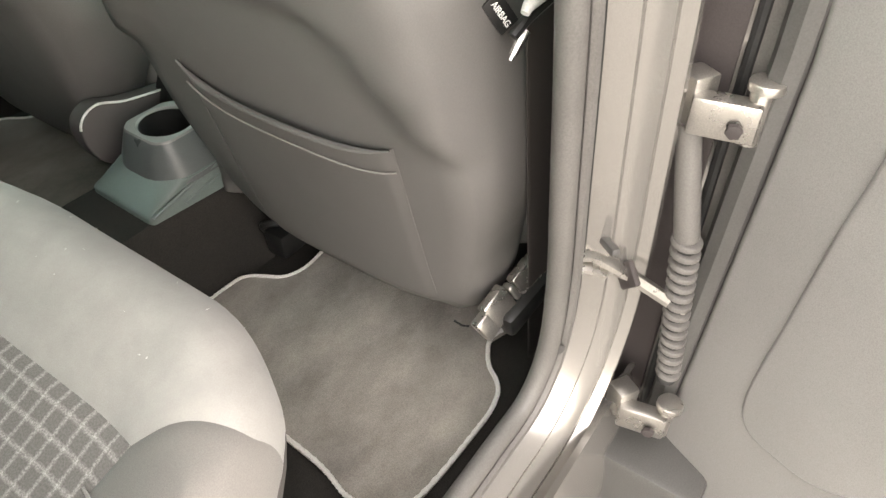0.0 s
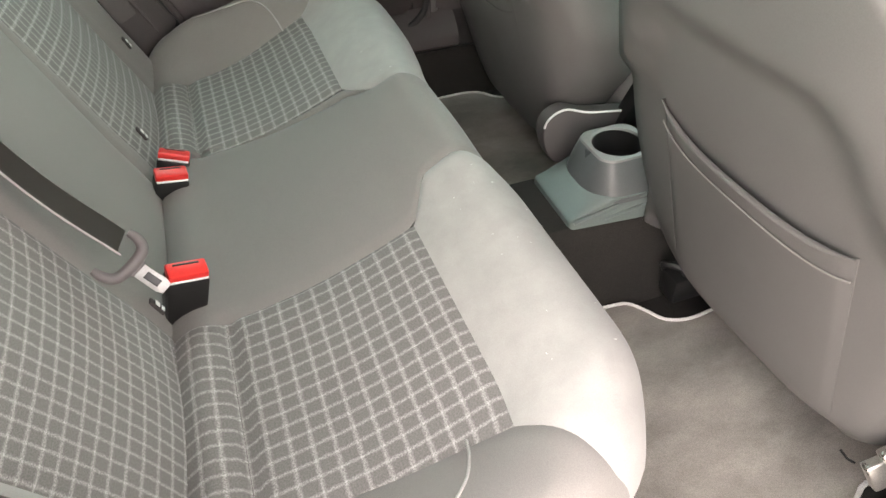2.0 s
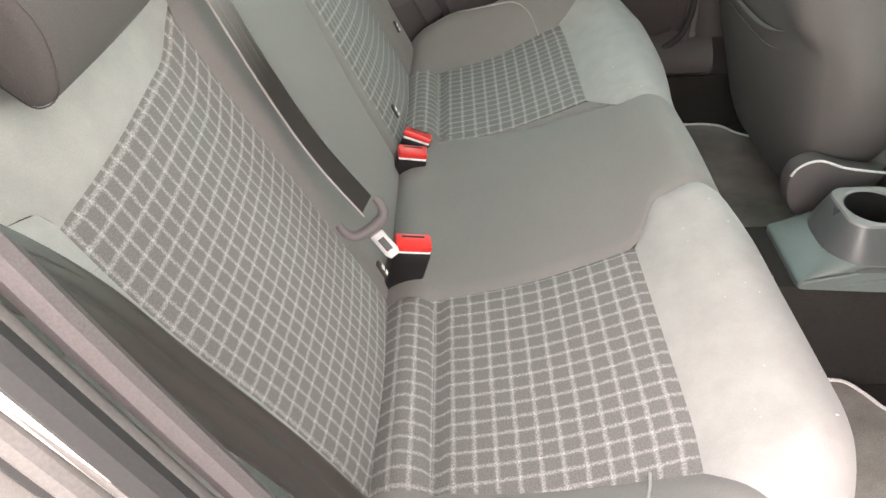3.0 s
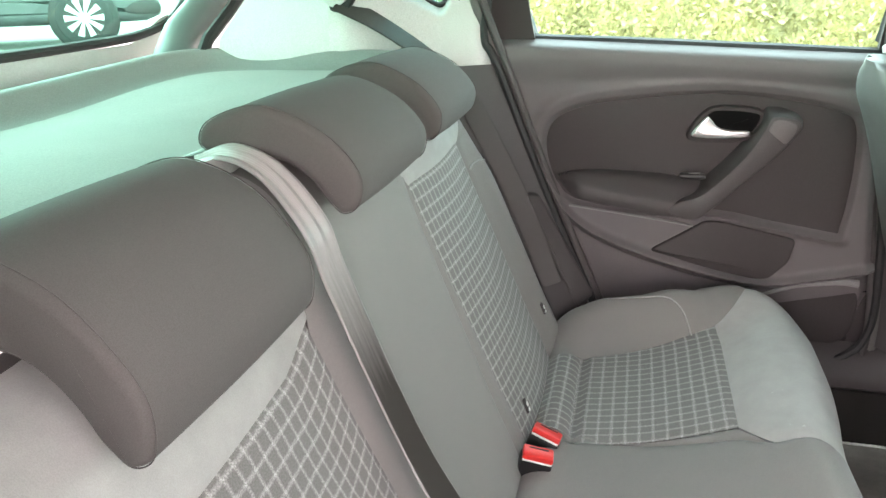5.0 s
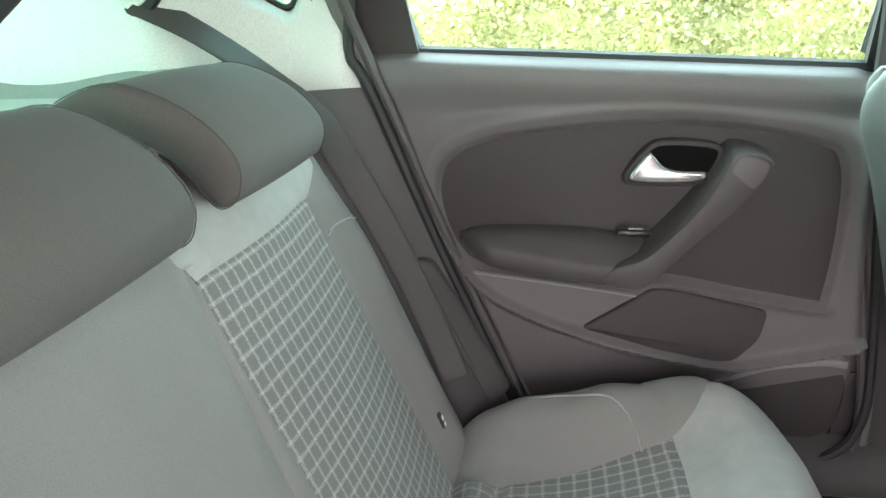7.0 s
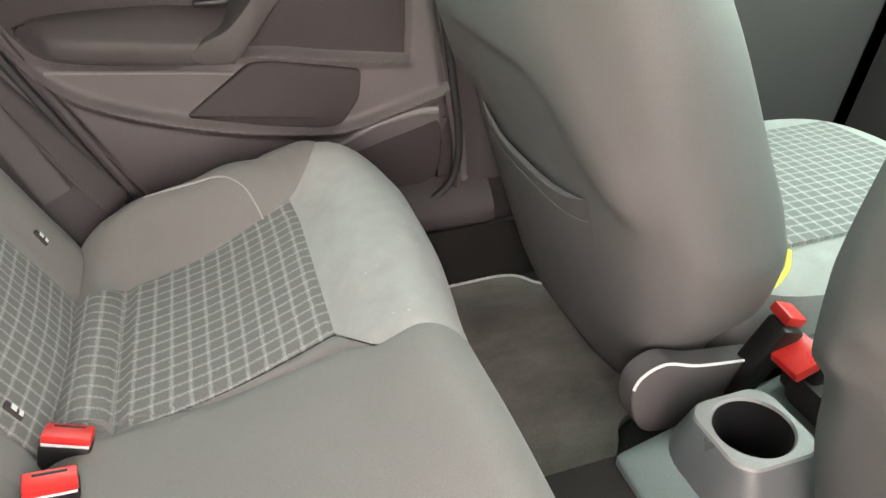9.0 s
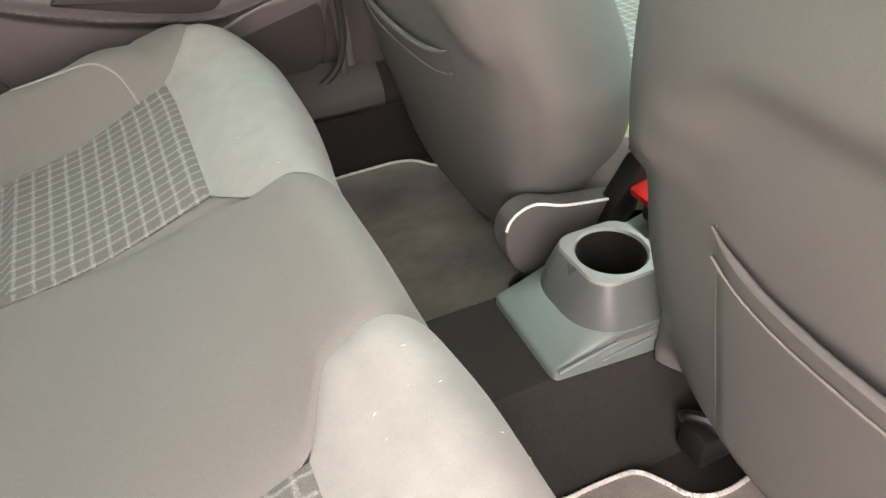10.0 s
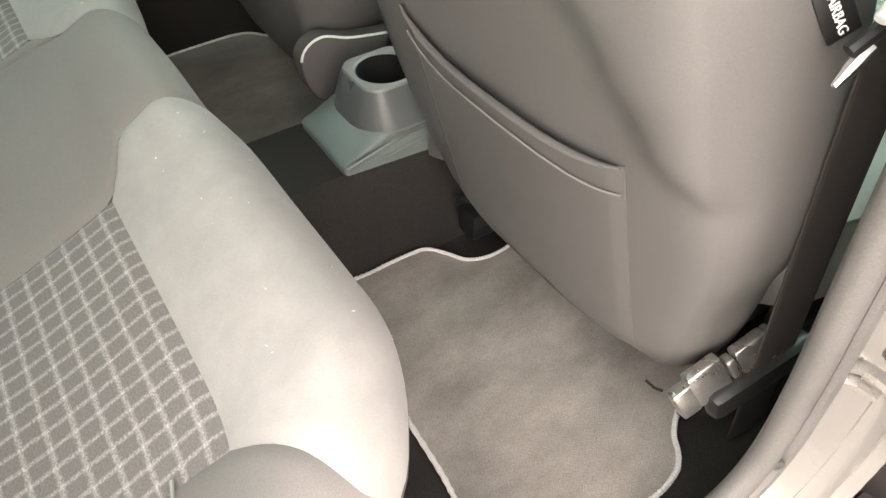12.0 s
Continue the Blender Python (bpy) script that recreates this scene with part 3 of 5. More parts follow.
def floor_mat(points, label, piped, pile):
    line = [tuple(p) for p in spline(points, 4, closed=True)]
    c = np.mean(line, axis=0)
    ob = thing("floor_mat", (c[0], c[1], -0.012), label, "floor mat", "rear floor mats")
    part("carpet_top", slab(line, 0.002, -0.012, 0.003, put=lambda a, b, h: (a, b, h)), pile, ob)
    cord = spline([(a, b, 0.002) for a, b in line[piped]], 6, closed=piped == slice(None))
    part("piping", tube(cord, lambda t: 0.0035 + 0.0007 * math.sin(2 * math.pi * len(cord) / 2.7 * t), 6, closed=piped == slice(None)), PIPE_WHITE, ob, "white stitched edge piping")


floor_mat(MAT_LINE, "taupe carpet floor mat with white piping in the rear footwell", slice(None), MAT_PILE)
floor_mat([(x, 0.180 + (-y - 0.145) * 1.025) for x, y in MAT_LINE], "taupe carpet floor mat with white piping by the closed door, shade painted in", slice(36, 74), MAT_SHADED)

# ---- cup holder at the end of the centre console ----
cup = thing("cup_holder", (0.93, 0, 0.14), "slate plastic cup holder at the end of the centre console", "cup holder")
CX, CY = 0.922, -0.010


def rounded(cx, cy, rx, ry, z, n=3.2, k=40, dx=0.0):
    out = []
    for i in range(k):
        a = 2 * math.pi * i / k
        c, s = math.cos(a), math.sin(a)
        out.append((cx + rx * math.copysign(abs(c) ** (2 / n), c), cy + ry * math.copysign(abs(s) ** (2 / n), s), z + dx * c))
    return out


FOOT = corners([(0.808, -0.076), (1.06, -0.088), (1.06, 0.088), (0.812, 0.074)], 0.010, 5)
NECK = lambda z, r, n=2.4: rounded(CX, CY, r, r, z, n, len(FOOT))


def foot_ring(grow=0.0, lift=0.0):
    """The base's shoulder: low at the rear edge, climbing towards the console."""
    return [(x, y, 0.146 + lift + 0.048 * min(max(x - 0.808, 0.0) / 0.16, 1.0)) for x, y in inset(FOOT, grow)]


_start = min(range(len(FOOT)), key=lambda i: abs(math.atan2(FOOT[i][1] - CY, FOOT[i][0] - CX)))
turned = lambda ring: ring[_start:] + ring[:_start]
# the base's green is the side window's reflection, put into its colour
part("base", loft([turned([(x, y, 0.110) for x, y in FOOT]), turned(foot_ring(0.0)), turned(foot_ring(0.0015, 0.003)), turned(foot_ring(0.005, 0.004)), NECK(0.186, 0.076, 3.2), NECK(0.190, 0.066, 3.2)], cap=False), PLASTIC_CUP, cup, "moulded base, the window's green reflection in its colour")
CUP_RING = lambda r, z, n, bite=0.0: [(x, y, z) for x, y in corners([(CX - r, CY - r + bite), (CX - r + bite, CY - r), (CX + r - bite, CY - r), (CX + r, CY - r + bite), (CX + r, CY + r - bite), (CX + r - bite, CY + r), (CX - r + bite, CY + r), (CX - r, CY + r - bite)], n, 4)]
ROUND = lambda r, z: [(CX + r * math.cos(q), CY + r * math.sin(q), z) for q in [math.radians(-157.5 + 360 * i / 40) for i in range(40)]]
# body and top plate hold painted light: dark sides, paler upward face
part("cup_body", loft([CUP_RING(0.077, 0.176, 0.030, 0.036), CUP_RING(0.068, 0.205, 0.022, 0.028), CUP_RING(0.0555, 0.234, 0.012, 0.018), CUP_RING(0.0525, 0.2405, 0.010, 0.016)], cap=False), PLASTIC_CUP_SHADED, cup, "tapered cup body, shaded copy of the base plastic")
part("cup_top", loft([CUP_RING(0.0525, 0.2405, 0.010, 0.016), CUP_RING(0.0505, 0.2438, 0.010, 0.015), ROUND(0.0445, 0.2442), ROUND(0.0420, 0.2410)], cap=False), PLASTIC_MID, cup, "smooth top plate with clipped corners, painted paler for facing up")
# shade inside the cup is painted: black floor, black well
part("cup_floor", disc((CX, CY, 0.166), 0.0385, 0.004, (0, 0, 1)), SHADE_BLACK, cup, "floor of the cup, its shade painted black")
part("well", loft([ROUND(0.0425, 0.2412), ROUND(0.038, 0.168)], cap=False), BLACK, cup, "hollow of the cup, its shade painted black")
for x0, x1, z0, z1 in ((0.815, 1.0, 0.150, 0.190), (0.872, 1.0, 0.146, 0.166)):
    part("side_rib", tube(spline([(x0, -0.0765 - 0.046 * (x0 - 0.808), z0), ((x0 + x1) / 2, -0.0775 - 0.046 * ((x0 + x1) / 2 - 0.808), z0 * 0.4 + z1 * 0.6), (x1, -0.0775 - 0.046 * (x1 - 0.808), z1)], 5), 0.0032, 6), PLASTIC_CUP, cup, "moulded rib on the side of the base")
console = part("centre_console", loft([rounded(1.30, 0, 0.27, 0.085, z, 6) for z in (0.13, 0.225, 0.235)]), PLASTIC_DEEP)
tagged(console, "dark plastic centre console between the front seats", "console")

# ---- front seats ----
def front_seat(cy, c, lean, label, shift=0.0):
    drop, grow = (0.040, 0.016) if cy > 0 else (0.0, -0.024)
    ob = thing("front_seat", (c + 0.1, cy, -0.012), label, "car seat", "front seats")
    even = lambda pts: (lambda q: (lambda z: float(np.interp(z, q[:, 0], q[:, 1]))))(np.array(spline(pts, 6)))
    face = even([(0.135, 0.165), (0.16, 0.20), (0.225, 0.222), (0.32, 0.246), (0.42, 0.255), (0.5, 0.246), (0.58, 0.226), (0.66, 0.20), (0.75, 0.175), (0.85, 0.12), (0.89, 0.05)])
    half = even([(0.135, 0.20), (0.15, 0.222), (0.2, 0.243), (0.33, 0.280), (0.45, 0.280), (0.54, 0.271), (0.65, 0.262), (0.75, 0.246), (0.82, 0.22), (0.865, 0.165), (0.89, 0.08)])
    deep = even([(0.135, 0.08), (0.15, 0.12), (0.2, 0.16), (0.33, 0.195), (0.6, 0.19), (0.8, 0.15), (0.86, 0.10), (0.89, 0.05)])
    edge = lambda v: 0.562 - 0.13 * smooth(abs(v), 0.11, 0.24)
    plane = lambda z: c - 0.25 * z - lean * max(z - 0.45, 0)

    def rear(v, z):
        """The back face: nearly flat to the crease at its edge, with a padded upper part standing proud."""
        f = min(abs(v) / face(z), 1.25)
        return plane(z) + 0.016 * f ** 4 - 0.020 * smooth(z, edge(v) - 0.006, edge(v) + 0.035) * smooth(z, 0.95, 0.8) * (1 - smooth(f, 0.9, 1.2))

    rings = []
    for z in np.linspace(0.135, 0.89, 80):
        f, w, d, p = face(z), half(z) + grow * smooth(z, 0.15, 0.3), deep(z), plane(z)
        f = min(f, w - 0.012)
        w_in, w_out = w, w
        if cy < 0:  # squarer at the lower inner corner, sloping shoulder on the door side
            w_in = w + float(np.interp(z, [0.135, 0.16, 0.2, 0.3, 0.4], [0.078, 0.058, 0.044, 0.018, 0.0]))
            w_out = max(min(w + 0.012 * smooth(z, 0.25, 0.45), 0.258 - 0.95 * (z - 0.598)), min(w, 0.13))

        else:
            w_out = w + float(np.interp(z, [0.135, 0.2, 0.25, 0.3, 0.4, 0.5], [-0.02, -0.042, -0.036, -0.016, 0.010, 0.0]))

        def flank(w, f):
            side = [(rear(v, z), v) for v in np.linspace(0, f, 9)]
            side += [tuple(q) for q in spline([(rear(f, z), f), (p + 0.26 * d, f + 0.78 * (w - f)), (p + 0.58 * d, w), (p + 0.85 * d, w - 0.02), (p + d, w - 0.07)], 5)[1:]]
            return side + [(p + d - 0.02, w * 0.35), (p + d - 0.025, 0.0)]

        h = z - drop * smooth(z, 0.70, 0.88)
        rings.append([(x, cy + v, h) for x, v in flank(w_in, f + 0.8 * (w_in - w))] + [(x, cy - v, h) for x, v in flank(w_out, min(f, w_out - 0.012))[-2:0:-1]])
    part("backrest", loft(rings), CLOTH_BACK, ob, angle=88)
    top = lambda u: 0.434 + 0.010 * u ** 6 - 0.018 * (1 - (2 * u - 1) ** 4)
    low = lambda u: 0.160
    on = lambda u, v, off: (rear((2 * u - 1) * 0.157 + shift, low(u) + (top(u) - low(u)) * v) - off, cy + shift + (2 * u - 1) * 0.157, low(u) + (top(u) - low(u)) * v)
    part("map_pocket", sheet(lambda u, v: on(u, v, 0.0004 + (0.003 if cy < 0 else 0.0) * smooth(min(u, 1 - u), 0.0, 0.05) + 0.0085 * math.sin(math.pi * u) ** 0.7 * v ** 3), 72, 24), CLOTH_BACK, ob, "leatherette map pocket")
    part("pocket_hem", tube([on(u, 1, 0.005 + 0.009 * math.sin(math.pi * u) ** 0.7) for u in np.linspace(0, 1, 24)], lambda t: 0.001 + 0.0030 * min(1.0, 9 * min(t, 1 - t)), 8), CLOTH_BACK, ob, "rounded hem of the pocket")
    def stitch(u):
        y, z = cy + shift + (2 * u - 1) * 0.157, top(u) - 0.031 + 0.004 * math.sin(math.pi * u)
        return rear(y - cy, z) - 0.0055 - 0.0075 * math.sin(math.pi * u) ** 0.7, y, z

    part("pocket_stitch", tube([stitch(u) for u in np.linspace(0, 1, 24)], 0.0011, 6), CLOTH_BACK if cy > 0 else CLOTH_MID, ob, "stitched line below the hem")
    for u in (0.0, 1.0) if cy < 0 else ():
        part("pocket_side_seam", tube([on(u, v, 0.0004) for v in np.linspace(0.04, 1, 16)], 0.0008, 6), CLOTH_BACK, ob, "side seam of the pocket")
    # cushion
    part("seat_cushion", loft([rounded(c + 0.36, cy, 0.275, 0.255, z, 5) for z in (0.17, 0.24)] + [rounded(c + 0.36, cy, 0.27, 0.25, 0.285, 5), rounded(c + 0.36, cy, 0.245, 0.22, 0.305, 4)]), CLOTH_PALE, ob, "pale velour cushion edge")
    part("checked_inset", sheet(lambda u, v: (c + 0.14 + 0.42 * v, cy - 0.165 + 0.33 * u, 0.312 + 0.004 * math.sin(math.pi * u)), 8, 8, uv=lambda u, v: (0.33 * u, 0.42 * v), skirt=-0.01), CHECK, ob, "checked woven seat inset")
    part("seat_frame", block((c + 0.34, cy, 0.125), (0.46, 0.40, 0.06), 0.01), BLACK, ob)
    for s in (-1, 1):
        q = 0.14 if cy > 0 else 0.10 if s < 0 else 0.0
        part("rail", block((c + 0.26 + q, cy + s * 0.205, 0.03), (0.50, 0.045, 0.05), 0.006), BLACK, ob, "black seat runner")
        part("rail_leg", block((c + 0.12 + q, cy + s * 0.205, 0.07), (0.04, 0.03, 0.10), 0.004), BLACK, ob)
        if cy < 0 < s:
            part("runner_end", block((c + 0.042, cy + 0.205, 0.038), (0.036, 0.034, 0.032), 0.006), BLACK, ob, "black runner end")
            part("runner_hook", tube(spline([(c + 0.022, cy + 0.232, 0.044), (c + 0.014, cy + 0.226, 0.062), (c + 0.030, cy + 0.205, 0.066), (c + 0.040, cy + 0.190, 0.052)], 5), 0.007, 8), BLACK, ob, "black hooked lever of the runner")
            part("runner_screw", disc((c + 0.023, cy + 0.196, 0.040), 0.0045, 0.003, (-1, 0, 0.3), 10), STEEL, ob, "bright screw head")
    # headrest with its two rods
    hx = plane(0.88)
    for s in (-1, 1):
        rx, ry = (0.048, 0.09) if cy > 0 else (0.03, 0.075)
        # pale collar colour paints the gloss on its rim
        part("headrest_collar", disc((hx + rx, cy + s * ry, 0.895 - drop), 0.018, 0.010, (-0.2, 0, 1)), PLASTIC_PALE, ob, "collar of a headrest rod, its glossy rim painted pale")
        part("headrest_rod", tube([(hx + rx, cy + s * ry, 0.86 - drop), (hx + rx - 0.035, cy + s * ry, 1.0)], 0.006, 10), CHROME, ob)
    part("headrest", loft([rounded(hx - 0.01, cy, rx, ry, z, 3.5) for rx, ry, z in ((0.02, 0.09, 0.935), (0.045, 0.125, 0.95), (0.05, 0.135, 1.02), (0.042, 0.125, 1.09), (0.02, 0.09, 1.11))]), CLOTH_DARK, ob)
    return ob


seat_r = front_seat(-0.364, 0.95, 0.0, "grey leatherette-backed front seat with sagging map pocket beside the open door", -0.012)
seat_l = front_seat(0.362, 0.925, 0.12, "grey leatherette-backed front seat with map pocket beside the closed door")

LOBE = spline([(0.838, 0.205), (0.842, 0.245), (0.875, 0.262), (0.925, 0.246), (1.01, 0.232), (1.04, 0.226), (1.03, 0.19), (0.95, 0.165), (0.905, 0.148), (0.86, 0.160)], 6, closed=True)
part("recliner_cover", slab(LOBE, 0.090, 0.12, 0.003), PLASTIC, seat_l, "rounded grey recliner cover")
part("recliner_trim", tube([(x, 0.0905, z) for x, z in LOBE[4:28]], 0.0020, 6), PLASTIC_PALE, seat_l, "pale rim of the recliner cover")

# outer recliner of the near front seat: dark cover with bright pressed segments
part("recliner_cover", block((0.985, -0.640, 0.172), (0.13, 0.024, 0.040), 0.010, turn=Euler((0, radians(-14), radians(-6))).to_matrix()), BLACK, seat_r, "black recliner cover")
for x, y, z, w, h in ((0.903, -0.616, 0.168, 0.022, 0.034), (0.928, -0.618, 0.184, 0.040, 0.040), (0.953, -0.623, 0.193, 0.010, 0.024), (0.978, -0.626, 0.200, 0.038, 0.034), (1.001, -0.629, 0.206, 0.008, 0.036)):
    part("recliner_plate", block((x, y, z), (w, 0.016, h), 0.003, 3, turn=Euler((radians(-25), radians(-24), radians(-8))).to_matrix()), STEEL, seat_r, "bright steel recliner plate")
part("recliner_wire", tube([(0.905, -0.590, 0.150), (0.898, -0.584, 0.154), (0.890, -0.578, 0.166)], 0.0016, 6), BLACK, seat_r, "black wire end below the seat back")
tag = part("airbag_label", block((0.886, -0.6245, 0.582), (0.020, 0.003, 0.036), 0.001, turn=Euler((0, radians(-35), radians(-28))).to_matrix()), BLACK, seat_r, "small black label with white letters")
cu = bpy.data.curves.new("letters", "FONT")
cu.body, cu.size, cu.extrude = "AIRBAG", 0.0082, 0.0004
letters = new("letters", cu)
_me = bpy.data.meshes.new_from_object(letters.evaluated_get(bpy.context.evaluated_depsgraph_get()))
bpy.data.objects.remove(letters)
_m = Matrix.Translation((0.8851, -0.6262, 0.582)) @ Euler((0, radians(-35), radians(-28))).to_matrix().to_4x4() @ Euler((radians(90), radians(90), 0)).to_matrix().to_4x4() @ Matrix.Translation((-0.0138, -0.003, 0))
_me.transform(_m)
part("letters", ([tuple(v.co) for v in _me.vertices], [tuple(q.vertices) for q in _me.polygons], None), WHITE_INK, tag, "white letters")
part("lever_end", tube([(0.862, -0.650, 0.556), (0.870, -0.650, 0.562), (0.884, -0.650, 0.573)], lambda t: 0.0022 + 0.0035 * t, 8), CHROME, seat_r, "bright lever end")
part("lever_bar", tube([(0.878, -0.652, 0.591), (0.884, -0.652, 0.596), (0.946, -0.653, 0.599), (0.950, -0.653, 0.599)], lambda t: 0.0055 if 0.05 < t < 0.95 else 0.004, 10), PLASTIC_PALE, seat_r, "white lever bar by the shoulder")
# black tube paints the shaded underside of the lever bar
part("lever_underside", tube([(0.872, -0.646, 0.572), (0.886, -0.650, 0.583), (0.946, -0.650, 0.589)], 0.005, 8), BLACK, seat_r, "shaded underside of the lever bar, painted black")

# ---- belts and buckles ----
def belt(points, sides, width, mat, label, fold=lambda t, a: 0.0):
    path = [tuple(p) for p in spline(points, 8)]
    dirs = [tuple(d) for d in spline(sides, 8)]
    ob = thing("seat_belt", path[-1], label, "seat belt", "seat belts")
    part("webbing", ribbon(path, dirs, width, 0.0026, fold), mat, ob)
    for s in (-1, 1):
        part("selvedge", tube([tuple(Vector(p) + Vector(d).normalized() * s * 0.497 * (width(i / (len(path) - 1)) if callable(width) else width)) for i, (p, d) in enumerate(zip(path, dirs))], 0.0013, 6), mat, ob, "woven edge of the belt")
    return ob


belt([(-0.256, 0.592, 0.935), (-0.17, 0.592, 0.892), (-0.08, 0.590, 0.835), (-0.018, 0.612, 0.775), (0.022, 0.640, 0.69), (0.085, 0.650, 0.56), (0.142, 0.650, 0.43), (0.178, 0.640, 0.34)],
     [(0.25, 0.75, 0.55), (0.2, 0.85, 0.4), (0.25, 0.85, 0.3), (0.5, 0.8, 0.2), (0.85, 0.45, 0.3), (0.9, 0.3, 0.35), (0.9, 0.3, 0.35), (0.9, 0.3, 0.35)], 0.046, WEB_GREY, "grey belt running from the pillar slot down behind the bolster")
belt([(-0.256, -0.615, 0.91), (-0.12, -0.662, 0.865), (-0.025, -0.668, 0.800), (0.040, -0.640, 0.725), (0.084, -0.606, 0.640), (0.122, -0.592, 0.550), (0.170, -0.578, 0.440), (0.206, -0.566, 0.335), (0.222, -0.558, 0.265)],
     [(0.1, 0.85, -0.4), (0.1, 0.87, -0.45), (0.1, 0.87, -0.5), (0.1, 0.87, -0.5), (0.1, 0.87, -0.5), (0.05, 0.9, -0.4), (0, 0.95, -0.25), (0, 1, -0.1), (0, 1, 0)], 0.052, WEB_BROWN, "dark brown belt hanging along the outer bolster by the open door",
     lambda t, a: 0.0022 * math.sin(6.0 * a + 0.8 + 1.5 * t) * (1 - a * a))
belt([(-0.118, -0.146, 0.801), (-0.07, -0.158, 0.814), (-0.020, -0.168, 0.797), (0.024, -0.172, 0.745), (0.040, -0.168, 0.690), (0.085, -0.162, 0.56), (0.13, -0.172, 0.47), (0.183, -0.190, 0.40)],
           [(0, 1, 0.25), (0, 1, 0.3), (0, 1, 0.25), (0, 1, 0.15), (0, 1, 0.05), (0, 1, 0), (0, 1, 0), (0, 1, 0)], lambda t: 0.032 + 0.018 * smooth(t, 0.15, 0.5), WEB_GLARE, "grey centre belt over the backrest with its metal tongue, glare painted on its top",
           lambda t, a: 0.0042 * (1 - smooth(t, 0.12, 0.62)) * (math.sin(7.5 * a + 1.2 + 2.5 * t) * (1 - a * a)))
plate = thing("belt_guide", (-0.125, -0.115, 0.785), "bright metal belt outlet on top of the rear backrest", "belt guide")
part("plate", slab([tuple(p) for p in spline([(-0.140, -0.150), (-0.104, -0.150), (-0.104, -0.082), (-0.140, -0.082)], 4, closed=True)], 0.802, 0.785, 0.004, put=lambda a, b, h: (a, b, h)), STEEL_DULL, plate)
part("slot", block((-0.128, -0.120, 0.8025), (0.012, 0.05, 0.003), 0.001), BLACK, plate, "dark slot")

tongue = thing("belt_tongue", (0.20, -0.185, 0.36), "grey plastic-capped steel belt tongue hanging on the centre belt", "belt tongue")
TONGUE = lambda a, b, h: (0.186 + 0.43 * a - 0.46 * (b - 0.392) + 0.157 * h, -0.214 + 0.24 * a + 0.28 * (b - 0.392) - 0.797 * h, 0.388 + 0.21 * a + 0.50 * (b - 0.392) + 0.584 * h)
HOOK = [TONGUE(a, b, 0.004) for a, b in spline([(-0.050, 0.420), (-0.050, 0.404), (-0.040, 0.390), (-0.018, 0.385), (0.018, 0.385), (0.040, 0.390), (0.050, 0.404), (0.050, 0.420)], 6)]
part("cap", tube(HOOK, lambda t: 0.0068 - 0.0022 * abs(2 * t - 1) ** 3, 10), PLASTIC_LINING, tongue, "grey plastic cap with hooked ends")
part("cap_bridge", slab([(-0.03, 0.392), (0.03, 0.392), (0.018, 0.372), (-0.018, 0.372)], 0.006, -0.001, 0.002, put=TONGUE), PLASTIC_LINING, tongue)
part("blade", slab([(-0.016, 0.374), (0.016, 0.374), (0.017, 0.335), (0.012, 0.325), (-0.012, 0.325), (-0.017, 0.335)], 0.005, 0.001, 0.001, put=TONGUE), STEEL_DULL, tongue, "steel blade")
part("blade_window", slab([(-0.008, 0.362), (0.008, 0.362), (0.008, 0.338), (-0.008, 0.338)], 0.0062, 0.004, 0.0005, put=TONGUE), BLACK, tongue, "dark window of the blade")


def buckle(x, y, z, yaw, pitch, roll, label, size=(0.028, 0.051, 0.085)):
    ob = thing("belt_buckle", (x, y, z), label, "belt buckle", "belt buckles")
    m = Matrix.Translation((x, y, z)) @ Euler((radians(roll), radians(pitch), radians(yaw))).to_matrix().to_4x4()
    sx, sy, sz = size
    shape = lambda c, s, b: (lambda g: ([tuple(m @ Vector(v)) for v in g[0]], g[1], None))(block(c, s, b))
    part("body", shape((0, 0, sz / 2), size, 0.005), BLACK, ob)
    part("button", shape((0, 0, sz + 0.0055), (sx * 0.86, sy * 0.94, 0.013), 0.003), RED, ob, "red release button")
    part("lip", shape((sx * 0.40, 0, sz + 0.001), (0.003, sy * 0.9, 0.004), 0.001), WHITE_INK, ob, "pale line below the button")
    part("slit", shape((-sx * 0.22, 0, sz + 0.0115), (0.003, sy * 0.6, 0.002), 0.0005), BLACK, ob, "tongue slot")
    return ob


buckle(0.209, -0.153, 0.235, -82, 12, -14, "black belt buckle with red button standing at the seat crease")
buckle(0.197, 0.136, 0.195, -84, 10, -13, "black belt buckle with red button, front one of a pair")
buckle(0.196, 0.182, 0.189, -96, -8, -18, "black belt buckle with red button, leaning behind its twin")

front = thing("belt_buckle", (0.99, 0.085, 0.19), "black front seat buckle stalk with red button", "belt buckle", "front buckles")
part("body", block((1.008, 0.088, 0.235), (0.034, 0.034, 0.12), 0.005, turn=Euler((radians(8), radians(22), 0)).to_matrix()), BLACK, front)
part("button", block((1.034, 0.086, 0.298), (0.030, 0.032, 0.014), 0.003, turn=Euler((radians(8), radians(22), 0)).to_matrix()), RED, front, "red release button")
other = thing("belt_buckle", (1.04, 0.03, 0.19), "black front seat buckle lying flat with red button", "belt buckle", "front buckles")
part("body", block((1.06, 0.05, 0.235), (0.05, 0.05, 0.07), 0.006), BLACK, other)
part("button", block((1.03, 0.05, 0.262), (0.05, 0.048, 0.016), 0.004, turn=Euler((0, radians(-20), 0)).to_matrix()), RED, other, "red release button")
cord = part("yellow_cord", tube(spline([(1.10, 0.17, 0.322), (1.06, 0.13, 0.326), (1.01, 0.105, 0.324), (0.99, 0.115, 0.322), (1.01, 0.15, 0.324), (1.07, 0.19, 0.326), (1.12, 0.21, 0.322)], 8), 0.0035, 8), YELLOW)
